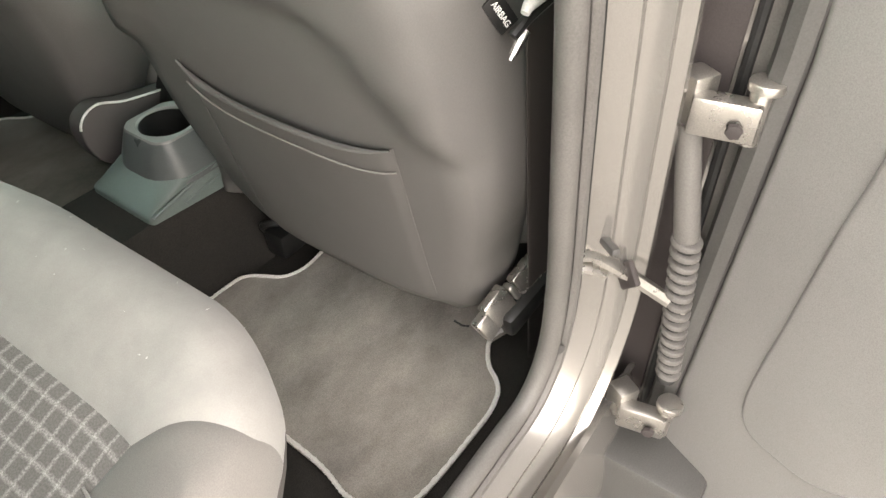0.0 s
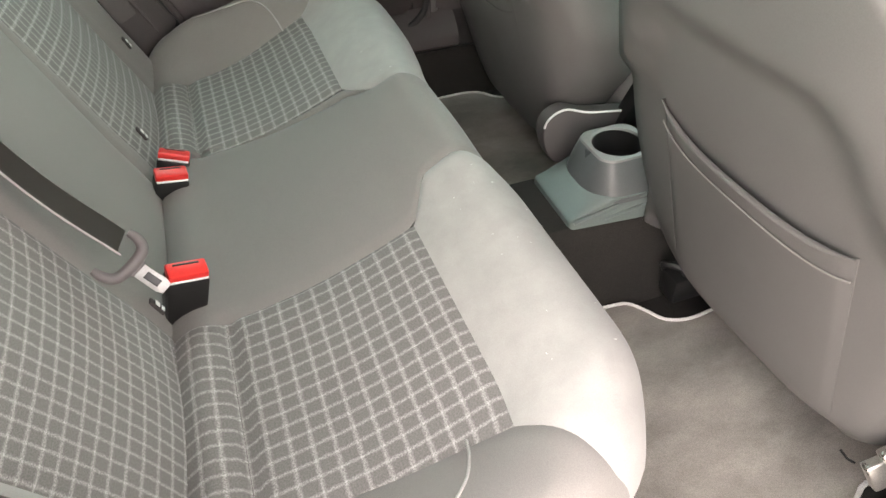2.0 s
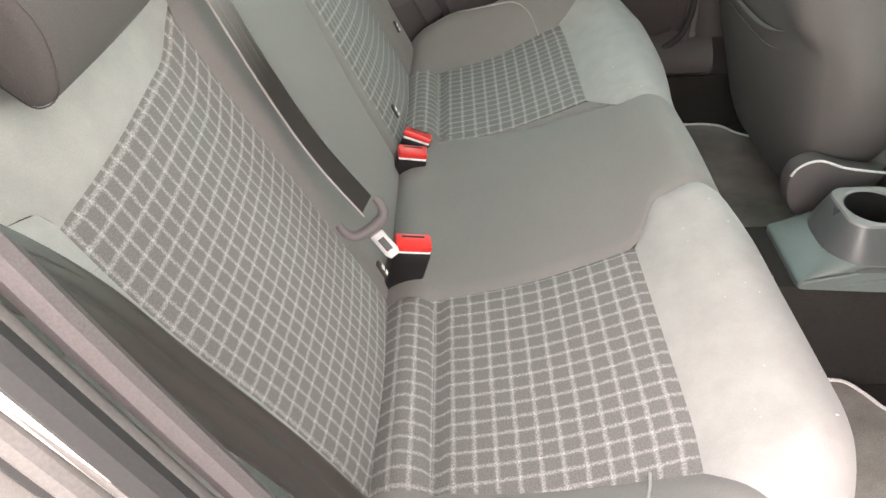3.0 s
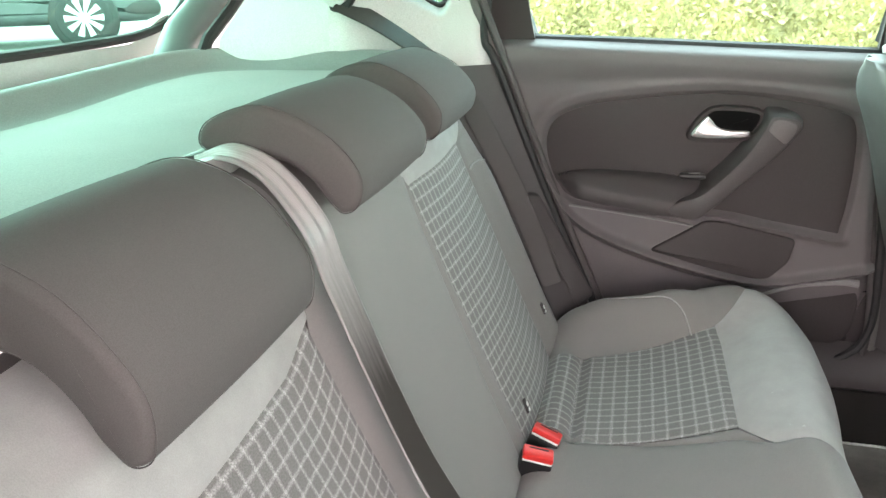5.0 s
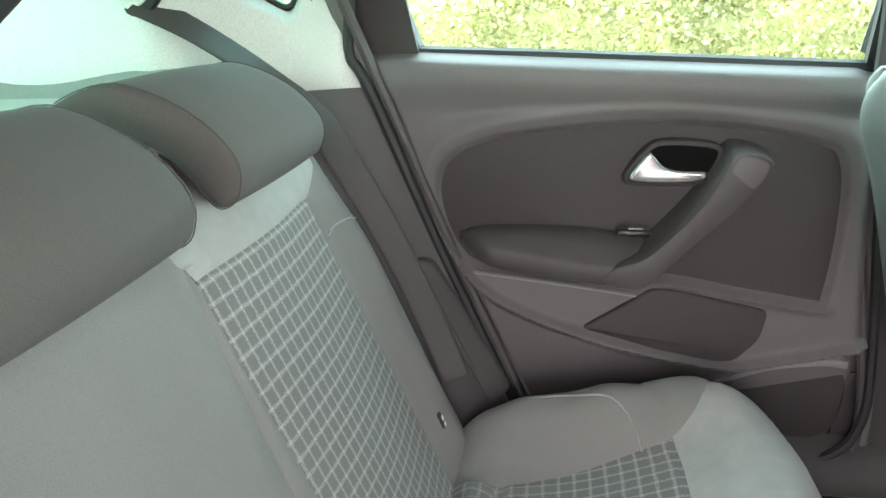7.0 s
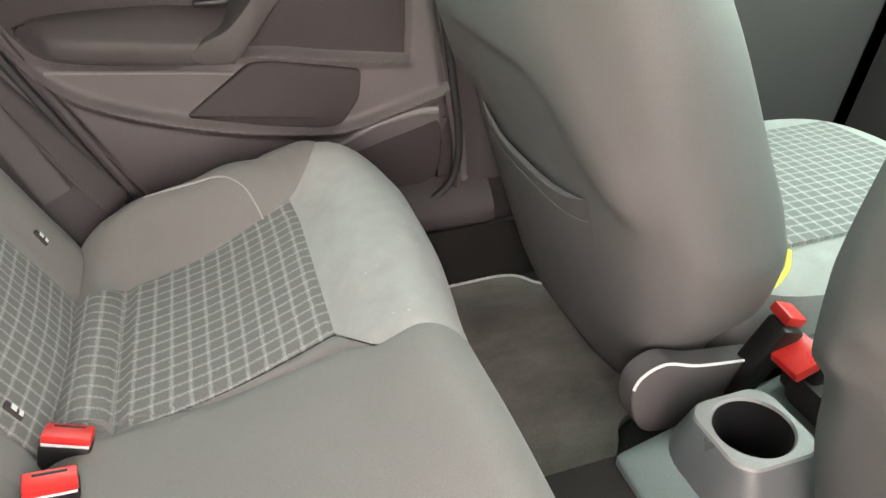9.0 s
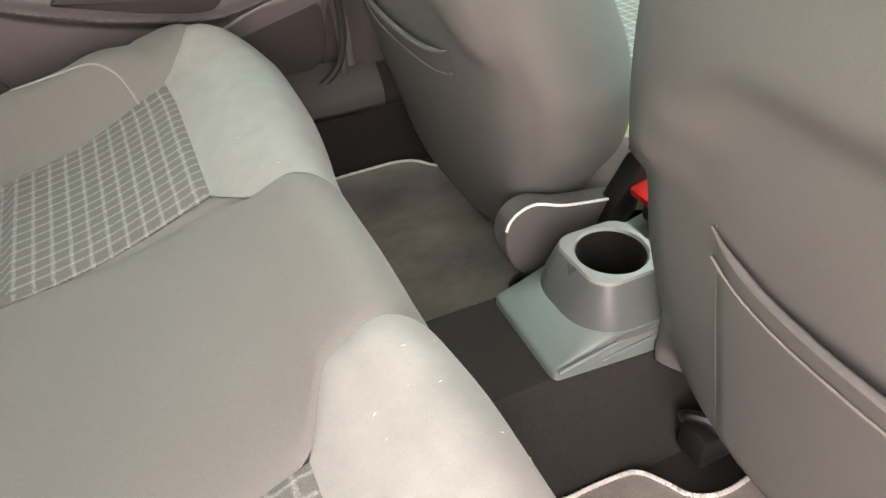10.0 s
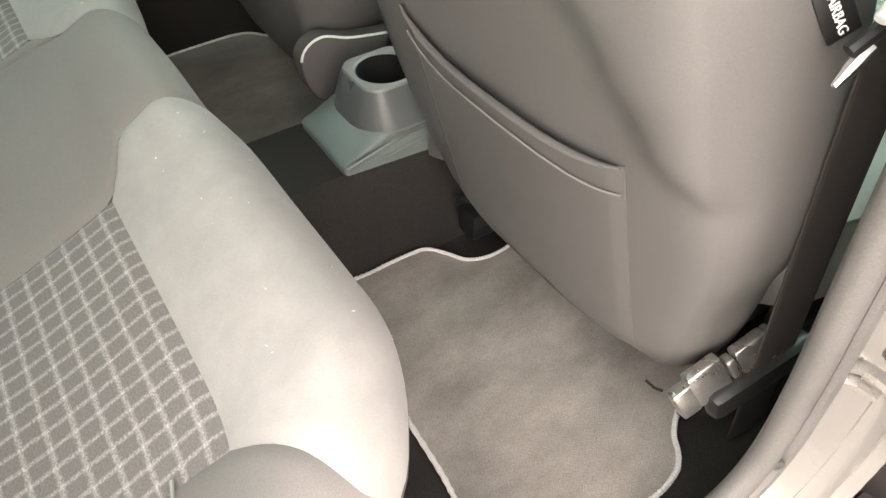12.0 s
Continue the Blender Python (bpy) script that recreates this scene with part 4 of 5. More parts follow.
tagged(cord, "thin yellow cord lying on the front seat cushion", "cord")

# lint caught on the bench
r = random.Random(4)
specks = []
for i in range(26):
    side = -1 if i < 20 else 1
    spot, t = side * r.uniform(0.14, 0.52), r.uniform(T_NOTCH, 0.72)
    c, a, s = cushion(spot, t), r.uniform(0, 3.1), r.uniform(0.0005, 0.0012)
    u = np.array((math.cos(a), math.sin(a), 0.0))
    w = np.array((-math.sin(a), math.cos(a), 0.0))
    c = c + np.array((0.0, 0.0, 0.0006))
    specks.append(([c - u * s * 2, c - w * s * 0.5, c + u * s * 2, c + w * s * 0.5, c + np.array((0.0, 0.0, s * 0.6))], [(0, 1, 4), (1, 2, 4), (2, 3, 4), (3, 0, 4)], None))
lint = part("lint", join(*specks), PIPE_WHITE)
tagged(lint, "pale specks of lint caught on the bench velour", "lint", kind="stuff")

# isofix labels at the crease
for y, z, x in ((0.508, 0.345, 0.176), (0.187, 0.325, 0.190), (-0.215, 0.318, 0.196)):
    tag = part("anchor_label", block((x, y, z), (0.004, 0.009, 0.024), 0.001, turn=Euler((0, radians(-22), 0)).to_matrix()), PLASTIC_DEEP)
    part("print", block((x + 0.0022, y, z + 0.004), (0.0012, 0.0066, 0.007), 0.0003, turn=Euler((0, radians(-22), 0)).to_matrix()), WHITE_INK, tag, "white print")
    part("print", block((x + 0.0058, y, z - 0.005), (0.0012, 0.0066, 0.005), 0.0003, turn=Euler((0, radians(-22), 0)).to_matrix()), WHITE_INK, tag, "white print")
    tagged(tag, "dark child-seat anchor label with white print in the seam", "label", "anchor labels")

# ---- doors ----
def inside(poly, x, z):
    """Distance to a closed outline, positive inside."""
    best, odd = 1e9, False
    for i in range(len(poly)):
        (ax, az), (bx, bz) = poly[i - 1], poly[i]
        dx, dz = bx - ax, bz - az
        k = min(max(((x - ax) * dx + (z - az) * dz) / (dx * dx + dz * dz + 1e-12), 0), 1)
        best = min(best, math.hypot(x - ax - k * dx, z - az - k * dz))
        if (az > z) != (bz > z) and x < ax + (z - az) / (bz - az) * dx:
            odd = not odd
    return best if odd else -best


INSERT = [tuple(p) for p in spline([(0.142, 0.655), (0.165, 0.700), (0.226, 0.728), (0.325, 0.744), (0.473, 0.757), (0.604, 0.748), (0.704, 0.728), (0.745, 0.698), (0.757, 0.603), (0.752, 0.490), (0.735, 0.462), (0.62, 0.480),
                                    (0.509, 0.500), (0.34, 0.492), (0.215, 0.510), (0.172, 0.544), (0.148, 0.598)], 5, closed=True)]
SWEEP = spline([(0.10, 0.70), (0.135, 0.60), (0.168, 0.535), (0.213, 0.474), (0.284, 0.432), (0.394, 0.393), (0.505, 0.367), (0.618, 0.353), (0.709, 0.371), (0.83, 0.402)], 6)
_sx, _sz = [p[0] for p in SWEEP], [p[1] for p in SWEEP]
rear_line = lambda z: float(np.interp(z, [0.18, 0.27, 0.53, 0.80, 0.90], [0.32, 0.275, 0.155, 0.055, 0.02]))
front_line = lambda z: float(np.interp(z, [0.17, 0.20, 0.24, 0.34, 0.6, 0.83, 0.9], [0.74, 0.79, 0.818, 0.824, 0.794, 0.765, 0.757]))


def door_skin(u, v):
    z = 0.17 + 0.69 * v
    x = rear_line(z) + (front_line(z) - rear_line(z)) * u
    y = 0.700
    d = inside(INSERT, x, z)
    y += 0.012 * smooth(d, -0.002, 0.010)
    y -= 0.006 * math.exp(-((d + 0.018) / 0.014) ** 2) * smooth(z, 0.60, 0.72)
    low = float(np.interp(x, _sx, _sz)) - z
    y += 0.026 * smooth(low, 0.0, 0.022) + 0.02 * smooth(low, 0.02, 0.2)
    y -= 0.016 * math.exp(-((low + 0.006) / 0.009) ** 2)
    y -= 0.010 * math.exp(-((z - 0.499 + 0.155 * (x - 0.5)) / 0.008) ** 2) * smooth(x, 0.45, 0.49) * (1 - smooth(x, 0.735, 0.765))
    y -= 0.014 * smooth(z, 0.76, 0.825)
    y += 0.045 * smooth(z, 0.832, 0.862) ** 2
    edge = min(u * 0.6, (1 - u) * 0.6)
    y += 0.012 * (1 - smooth(edge, 0, 0.02))
    return x, y, z - 0.032 * max(x - 0.08, 0) / 0.69 * smooth(z, 0.74, 0.83)


door = thing("car_door", (0.45, 0.74, 0.17), "closed rear car door with dark grey moulded lining", "car door", "rear doors")
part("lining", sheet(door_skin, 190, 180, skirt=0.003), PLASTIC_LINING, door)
part("insert", slab([tuple(p) for p in inset(INSERT, 0.009)], 0.7105, 0.716, 0.002), PLASTIC_DEEP, door, "darker sunken lining insert")
ARM_BACK = lambda x: float(np.interp(x, [0.178, 0.20, 0.23, 0.29, 0.384, 0.47], [0.570, 0.581, 0.586, 0.588, 0.585, 0.574]))
ARM_FRONT = lambda x: float(np.interp(x, [0.178, 0.20, 0.274, 0.358, 0.417, 0.47], [0.566, 0.573, 0.559, 0.547, 0.540, 0.535]))
ARM_LOW = lambda x: float(np.interp(x, [0.178, 0.205, 0.272, 0.39, 0.47], [0.556, 0.534, 0.521, 0.504, 0.498]))
rings = []
for x in np.linspace(0.178, 0.468, 30):
    f = 0.714 - 0.059 * smooth(x, 0.165, 0.235)
    a, b, c = ARM_BACK(x), ARM_FRONT(x), ARM_LOW(x)
    rings.append([(x, y, z) for y, z in ((0.716, a - 0.002), (0.704, a), (f * 0.6 + 0.4 * 0.71, a * 0.45 + b * 0.55 + 0.004), (f + 0.010, b + 0.004), (f + 0.003, b - 0.001), (f, b - 0.008), (f + 0.004, c + 0.008), (f + 0.009, c + 0.002), (f + 0.018, c), (0.716, c - 0.002))])
part("armrest", loft(rings), PLASTIC, door, angle=50)
part("armrest_line", tube([(x, 0.683 + 0.01 * k / 20, z) for k, (x, z) in enumerate(spline([(0.205, 0.512), (0.30, 0.500), (0.40, 0.487), (0.462, 0.477)], 7))], 0.003, 6), PLASTIC_MID, door, "pale line below the armrest")
GRIP_NEAR = [(0.628, 0.706), (0.625, 0.683), (0.584, 0.630), (0.531, 0.575), (0.484, 0.523), (0.462, 0.507), (0.425, 0.507), (0.408, 0.518), (0.425, 0.539), (0.466, 0.558), (0.509, 0.601), (0.547, 0.651), (0.568, 0.694), (0.578, 0.716), (0.605, 0.716)]
GRIP_FAR = [(0.642, 0.704), (0.636, 0.680), (0.594, 0.626), (0.541, 0.570), (0.492, 0.518), (0.462, 0.498), (0.420, 0.500), (0.400, 0.512), (0.412, 0.536), (0.450, 0.556), (0.494, 0.600), (0.536, 0.652), (0.562, 0.694), (0.576, 0.724), (0.610, 0.722)]
_near, _far = np.array(spline(GRIP_NEAR, 4, closed=True)), np.array(spline(GRIP_FAR, 4, closed=True))
_low = inset(_near, 0.005)
drop = lambda q: 0.012 * smooth(-q[0], -0.46, -0.40)
ring = lambda poly, y: [(a, y + drop((a, b)), b) for a, b in poly]
grip = part("pull_handle", loft([ring(_far, 0.712), ring(_far * 0.3 + _near * 0.7, 0.660), ring(_near, 0.648), ring(inset(_near, 0.0015), 0.6445), ring(_low, 0.643)]), PLASTIC, door, "slanted door pull", angle=35)
part("pull_cap", slab(corners([(0.624, 0.703), (0.620, 0.684), (0.606, 0.664), (0.572, 0.690), (0.582, 0.713), (0.604, 0.712)], 0.008), 0.6415, 0.65, 0.002), PLASTIC_LINING, grip, "smooth grey cap of the pull")
CUP = spline([(0.432, 0.664), (0.437, 0.682), (0.462, 0.716), (0.492, 0.727), (0.558, 0.722), (0.571, 0.704), (0.556, 0.672), (0.533, 0.658), (0.45, 0.656)], 5, closed=True)
part("handle_surround", slab([tuple(p) for p in CUP], 0.690, 0.715, 0.005), PLASTIC_DEEP, door)
# black plate paints the shade of the hollow behind the lever
part("handle_recess", slab([tuple(p) for p in inset(CUP, 0.008)], 0.6885, 0.70, 0.001), SHADE_BLACK, door, "plate behind the lever, painted black as a shaded hollow")
LEVER = spline([(0.438, 0.672), (0.450, 0.692), (0.465, 0.709), (0.474, 0.704), (0.489, 0.689), (0.515, 0.683), (0.547, 0.682), (0.544, 0.667), (0.49, 0.664), (0.45, 0.665)], 4, closed=True)
part("lever", slab([tuple(p) for p in LEVER], 0.678, 0.690, 0.005), CHROME, door, "satin silver door lever")
part("window_switch", block((0.449, 0.672, 0.590), (0.050, 0.022, 0.010), 0.004), BLACK, door, "black window switch with a painted highlight")
# grey block paints the slight highlight on the black switch
part("switch_highlight", block((0.452, 0.672, 0.5955), (0.022, 0.008, 0.004), 0.001), PLASTIC_MID, door, "highlight on the window switch, painted grey")
POCKET = corners([(0.378, 0.416), (0.487, 0.490), (0.520, 0.490), (0.664, 0.459), (0.656, 0.410), (0.622, 0.369), (0.590, 0.367), (0.50, 0.384)], 0.012)
part("door_pocket", slab(POCKET, 0.692, 0.705, 0.005), PLASTIC_DEEP, door)
part("lower_rib", tube([(x, 0.722, z) for x, z in spline([(0.60, 0.312), (0.64, 0.33), (0.69, 0.350), (0.762, 0.363), (0.80, 0.362)], 6)], lambda t: 0.003 + 0.006 * t, 8), PLASTIC_MID, door, "pale rib of the door bin")
part("bin_panel", slab([tuple(p) for p in spline([(0.62, 0.30), (0.69, 0.335), (0.795, 0.350), (0.805, 0.26), (0.77, 0.215), (0.66, 0.21)], 5, closed=True)], 0.728, 0.745, 0.004), PLASTIC_DEEP, door)
part("edge_seal", tube([(x, 0.706, z) for x, z in spline([(0.768, 0.86), (0.803, 0.6), (0.833, 0.34), (0.828, 0.25), (0.80, 0.205), (0.74, 0.175)], 8)], 0.008, 8), RUBBER, door, "black rubber seal at the door edge")
# window frame of the closed door
part("sill_seal", tube([(x, 0.731, z) for x, z in ((0.06, 0.852), (0.3, 0.843), (0.6, 0.829), (0.765, 0.821))], 0.0125, 8), RUBBER, door, "black window sill seal")
part("window_frame", tube([(0.115, 0.742, 0.845), (0.085, 0.73, 0.93), (0.05, 0.70, 1.04), (0.10, 0.665, 1.085), (0.50, 0.655, 1.10), (0.78, 0.66, 1.09), (0.77, 0.70, 0.97), (0.765, 0.742, 0.845)], 0.014, 8), BLACK, door, "black window frame")
part("centre_pillar_upper", sheet(lambda u, v: (0.755 + 0.24 * u, 0.728 - 0.06 * v, 0.80 + 0.31 * v), 4, 6, skirt=0.012), PLASTIC_DEEP, door, "dark upper centre pillar trim")
part("division_panel", sheet(lambda u, v: (0.02 + 0.10 * u - 0.03 * v, 0.715 - 0.05 * v, 0.85 + 0.19 * v), 4, 6, skirt=0.01), PLASTIC_DEEP, door, "dark panel behind the window")
part("window_pane", sheet(lambda u, v: (0.10 + 0.67 * u - 0.04 * v * (1 - u), 0.752 - 0.079 * v, 0.79 + 0.30 * v), 4, 4), GLASS, door, "green-tinted window pane")
part("inner_carrier", slab([(0.30, 0.06), (0.86, 0.06), (0.86, 0.40), (0.80, 0.79), (0.08, 0.80), (0.20, 0.40)], 0.748, 0.762, 0.003), PLASTIC_DEEP, door)
part("outer_skin", sheet(lambda u, v: (0.05 + 0.80 * u, 0.80 - 0.04 * (1 - v) ** 2, 0.02 + 0.74 * v), 8, 8, skirt=-0.003), PAINT, door)

# the open door, hinged forward of the opening
opened = thing("car_door", (1.03, -0.82, -0.05), "open rear car door with pale grey inner lining", "car door", "rear doors")
A = radians(65)
DOOR_PUT = lambda s, z, n: (1.03 - math.cos(A) * s - math.sin(A) * n, -0.82 - math.sin(A) * s + math.cos(A) * n, z)
FACE = spline([(0.030, 0.86), (0.034, 0.55), (0.028, 0.30), (0.022, 0.12), (0.018, 0.0), (0.024, -0.10), (0.08, -0.15), (0.30, -0.15), (0.62, -0.06), (0.70, 0.15), (0.78, 0.45), (0.80, 0.82), (0.70, 0.85), (0.30, 0.86)], 5, closed=True)
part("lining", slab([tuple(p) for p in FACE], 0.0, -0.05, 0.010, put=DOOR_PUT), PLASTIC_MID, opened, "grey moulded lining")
RAISED = spline([(0.150, 0.60), (0.124, 0.48), (0.112, 0.30), (0.106, 0.17), (0.122, 0.125), (0.16, 0.120), (0.22, 0.135), (0.30, 0.20), (0.5, 0.28), (0.72, 0.35), (0.74, 0.6), (0.6, 0.68), (0.3, 0.68)], 5, closed=True)
part("raised_panel", slab([tuple(p) for p in RAISED], 0.006, -0.01, 0.006, put=DOOR_PUT), PLASTIC_MID, opened)
part("door_seal", tube([DOOR_PUT(s, z, -0.004) for s, z in ((0.014, 0.95), (0.018, 0.55), (0.012, 0.30), (0.006, 0.12), (0.002, 0.0), (0.006, -0.10), (0.05, -0.165))], 0.018, 8), SEAL_DARK, opened, "dark rubber door seal")
part("front_edge", slab([(-0.075, -0.06), (0.03, -0.06), (0.03, 0.95), (-0.075, 0.95)], -0.012, -0.05, 0.004, put=DOOR_PUT), SEAL, opened, "grey front edge of the door")
part("edge_groove", tube([DOOR_PUT(-0.028, z, -0.010) for z in (-0.05, 0.3, 0.94)], 0.006, 8), RUBBER, opened, "black groove along the door edge")
part("edge_groove", tube([DOOR_PUT(-0.055, z, -0.010) for z in (-0.05, 0.3, 0.94)], 0.005, 8), RUBBER, opened, "black groove along the door edge")
part("shell", slab([tuple(p) for p in FACE], -0.05, -0.11, 0.012, put=lambda s, z, n: DOOR_PUT(s - 0.01, z, n)), PAINT, opened, "champagne painted door shell")
part("window_frame", tube([DOOR_PUT(s, z, -0.06) for s, z in ((0.03, 0.85), (0.06, 1.09), (0.5, 1.10), (0.76, 1.02), (0.80, 0.84))], 0.016, 8), BLACK, opened, "black window frame")

# ---- body side with the door opening ----
SEAL_LINE = spline([(0.78, -0.60, 1.09), (0.82, -0.655, 0.92), (0.840, -0.69, 0.75), (0.852, -0.70, 0.62), (0.884, -0.70, 0.42), (0.902, -0.70, 0.29), (0.900, -0.70, 0.19), (0.868, -0.697, 0.125), (0.80, -0.692, 0.105),
                    (0.60, -0.69, 0.10), (0.42, -0.69, 0.105), (0.34, -0.69, 0.15), (0.28, -0.69, 0.25), (0.17, -0.685, 0.50), (0.05, -0.675, 0.80), (0.0, -0.64, 0.95), (-0.02, -0.60, 1.06)], 8)


def jamb(side):
    """The frame of a door opening: seal, painted jamb, pillar trim and sill."""
    s = 1 if side < 0 else -1
    line = [np.array((x - (0.055 * smooth(x, 0.6, 0.8) if side > 0 else -0.038 * smooth(0.4 - x, 0.0, 0.15)), s * y * (1.0 + 0.03 * smooth(0.4 - x, 0.0, 0.15) if side < 0 else 1.04), z)) for x, y, z in SEAL_LINE]
    n = len(line)
    out = []
    for i, p in enumerate(line):
        t = line[min(i + 1, n - 1)] - line[max(i - 1, 0)]
        away = np.array([-t[2], 0, t[0]])
        away /= np.linalg.norm(away) + 1e-9
        out.append(away)
    ob = thing("door_frame", (0.5, side * 0.70, 0.0), "champagne painted door opening with grey rubber seal" if side < 0 else "door opening closed by the door, grey trim along the sill", "door frame", "door frames", "structure")
    part("rubber_seal", tube([p + np.array([0, side * 0.004, 0]) for p in line], 0.013, 10), SEAL, ob, "grey rubber door seal")
    part("seal_lip", tube([p + o * 0.020 + np.array([0, side * 0.014, 0]) for p, o in zip(line, out)], 0.007, 8), SEAL, ob)
    part("seal_groove", tube([p + o * 0.033 + np.array([0, side * 0.012, 0]) for p, o in zip(line, out)], 0.005, 8), RUBBER, ob, "black groove beside the seal")
    part("trim_edge", tube([p - o * 0.016 + np.array([0, -side * 0.012, 0]) for p, o in zip(line, out) if side > 0 or p[0] < 0.7], 0.008, 8), PLASTIC, ob, "dark trim edge inside the seal")
    prof = [(0.014, 0.004), (0.026, 0.010), (0.036, 0.010), (0.041, 0.021), (0.052, 0.037), (0.061, 0.037), (0.066, 0.044), (0.080, 0.055), (0.088, 0.056), (0.094, 0.068), (0.106, 0.068), (0.16, 0.03)]
    rings = [[tuple(p + o * a + np.array([0, side * b, 0])) for a, b in prof] for p, o in zip(line, out)]
    if side < 0:
        part("painted_jamb", loft(rings, cap=False, closed=False), PAINT, ob, "champagne metallic painted jamb", angle=24)
    prof = [(0.004, -0.010), (0.020, -0.030), (0.030, -0.035), (0.16, -0.035), (0.22, -0.02)]
    k = [i for i in range(n) if line[i][2] > 0.22 and line[i][0] > 0.7]
    if side > 0:
        part("pillar_trim", loft([[tuple(line[i] + out[i] * a + np.array([0, side * b, 0])) for a, b in prof] for i in k], cap=False, closed=False), PLASTIC, ob, "dark centre pillar trim")
    if side < 0:
        part("sill_trim", sheet(lambda u, v: (0.20 + 0.80 * u, side * (0.668 + 0.027 * v), -0.01 + 0.118 * smooth(v, 0, 0.8) + 0.03 * smooth(u, 0.85, 1.0)), 16, 10), PLASTIC_MID, ob, "grey plastic sill trim")
    else:
        part("sill_carpet", sheet(lambda u, v: (0.20 + 0.95 * u, 0.690, -0.02 + 0.150 * v), 6, 4, skirt=-0.01), CARPET, ob, "black carpet below the sill")
        part("pillar_foot", sheet(lambda u, v: (0.80 + 0.33 * u, 0.742, 0.10 + 0.24 * v), 4, 4, skirt=-0.01), PLASTIC_DEEP, ob, "dark foot of the centre pillar")
        part("sill_trim", sheet(lambda u, v: (0.20 + 0.695 * u, 0.735 - 0.058 * smooth(v, 0, 0.75) ** 0.7 + 0.02 * smooth(v, 0.9, 1.0), 0.222 - 0.095 * v ** 1.3), 16, 16, skirt=-0.01), PLASTIC, ob, "grey plastic sill trim")
    return ob


near_frame = jamb(-1)
jamb(1)
part("jamb_plug", disc((0.905, -0.714, 0.19), 0.008, 0.004, (-0.6, -0.8, 0), 16), SEAL_DARK, near_frame, "small rubber plug in the jamb")

# hinges, check strap and wiring boot between jamb and open door
for x, y, z, label in ((1.0, -0.775, 0.485, "upper zinc door hinge with bolt"), (0.975, -0.79, 0.050, "lower zinc door hinge with bolt")):
    h = thing("door_hinge", (x, y, z), label, "door hinge", "door hinges")
    part("leaf", block((x + 0.01, y + 0.008, z + 0.008), (0.030, 0.030, 0.050), 0.004, turn=Euler((0, 0, radians(-30))).to_matrix()), STEEL, h)
    part("arm", block((x, y - 0.026, z), (0.022, 0.062, 0.040), 0.004, turn=Euler((0, 0, radians(12))).to_matrix()), STEEL, h)
    part("knuckle", disc((x + 0.012, y - 0.050, z - 0.025), 0.010, 0.056, (0, 0, 1)), STEEL, h)
    part("bolt", disc((x + 0.012, y - 0.052, z + 0.031), 0.0165, 0.009, (0, 0, 1), 20, 0.003), STEEL, h, "round pin head of the hinge")
    part("screw", disc((x - 0.011, y - 0.040, z - 0.004), 0.008, 0.006, (-1, -0.2, 0), 6), PLASTIC_DEEP, h)
edge = part("wall_front_edge", block((1.062, -0.752, 0.42), (0.02, 0.075, 0.98), 0.006), PLASTIC_DEEP)
tagged(edge, "dark rear edge of the front door beyond the hinges", "wall", kind="structure")
strap = thing("check_strap", (0.96, -0.75, 0.28), "steel door check strap across the hinge gap", "check strap")
part("bracket", tube(spline([(0.926, -0.708, 0.322), (0.944, -0.724, 0.315), (0.958, -0.744, 0.298), (0.968, -0.757, 0.286)], 4), 0.0095, 8, flat=0.55), STEEL, strap, "pressed steel bracket")
part("bracket_lug", tube(spline([(0.926, -0.710, 0.303), (0.938, -0.722, 0.300), (0.950, -0.738, 0.290)], 4), 0.0080, 8, flat=0.6), STEEL, strap)
part("guide", block((0.967, -0.757, 0.284), (0.008, 0.030, 0.036), 0.003, turn=Euler((radians(40), 0, radians(-35))).to_matrix()), PLASTIC_DEEP, strap, "dark guide block")
# dark colour paints the shadow of this step in the jamb
part("ledge", block((0.946, -0.730, 0.338), (0.010, 0.058, 0.010), 0.003, turn=Euler((radians(-10), 0, radians(-40))).to_matrix()), SEAL_DARK, strap, "pressed ledge above the bracket, its shade painted dark")
part("arm", tube([(0.945, -0.725, 0.310), (0.972, -0.760, 0.280), (1.0, -0.822, 0.235)], 0.008, 6, flat=0.5), STEEL, strap)
boot = thing("wiring_boot", (1.0, -0.82, 0.12), "ribbed grey rubber wiring boot from jamb to door", "wiring boot")
part("sleeve", tube([(1.000, -0.772, 0.470), (1.001, -0.782, 0.42), (1.002, -0.800, 0.335)], lambda t: 0.012 + 0.002 * t, 12), SEAL, boot)
part("core", tube([(1.002, -0.800, 0.335), (1.0, -0.812, 0.22), (0.998, -0.826, 0.115)], 0.0115, 12), RUBBER, boot)
for i in range(15):
    k = i / 14
    part("rib", disc((1.002 - 0.004 * k, -0.801 - 0.024 * k, 0.328 - 0.20 * k), 0.0172 - 0.002 * k, 0.0068, (0, -0.10, 1), 16, 0.003), SEAL, boot)
foot = part("wall_sill_outer", sheet(lambda u, v: (0.10 + 1.0 * u, -0.765 - 0.035 * math.sin(math.pi * v), 0.05 - 0.30 * v), 10, 8, skirt=0.01), PAINT)
tagged(foot, "champagne painted outer sill below the door opening", "wall", kind="structure")
foot = part("wall_hinge_foot", block((1.05, -0.83, -0.12), (0.22, 0.18, 0.20), 0.01), SEAL_DARK)
tagged(foot, "dark lower end of the hinge gap", "wall", kind="structure")

# front seat belt in front of the centre pillar
belt([(0.87, -0.655, 1.02), (0.902, -0.648, 0.80), (0.925, -0.643, 0.62), (0.950, -0.640, 0.48), (0.972, -0.640, 0.34), (0.995, -0.640, 0.20), (1.02, -0.640, 0.03)], [(1, -0.16, 0)] * 7, 0.048, WEB, "black front belt hanging down by the centre pillar")

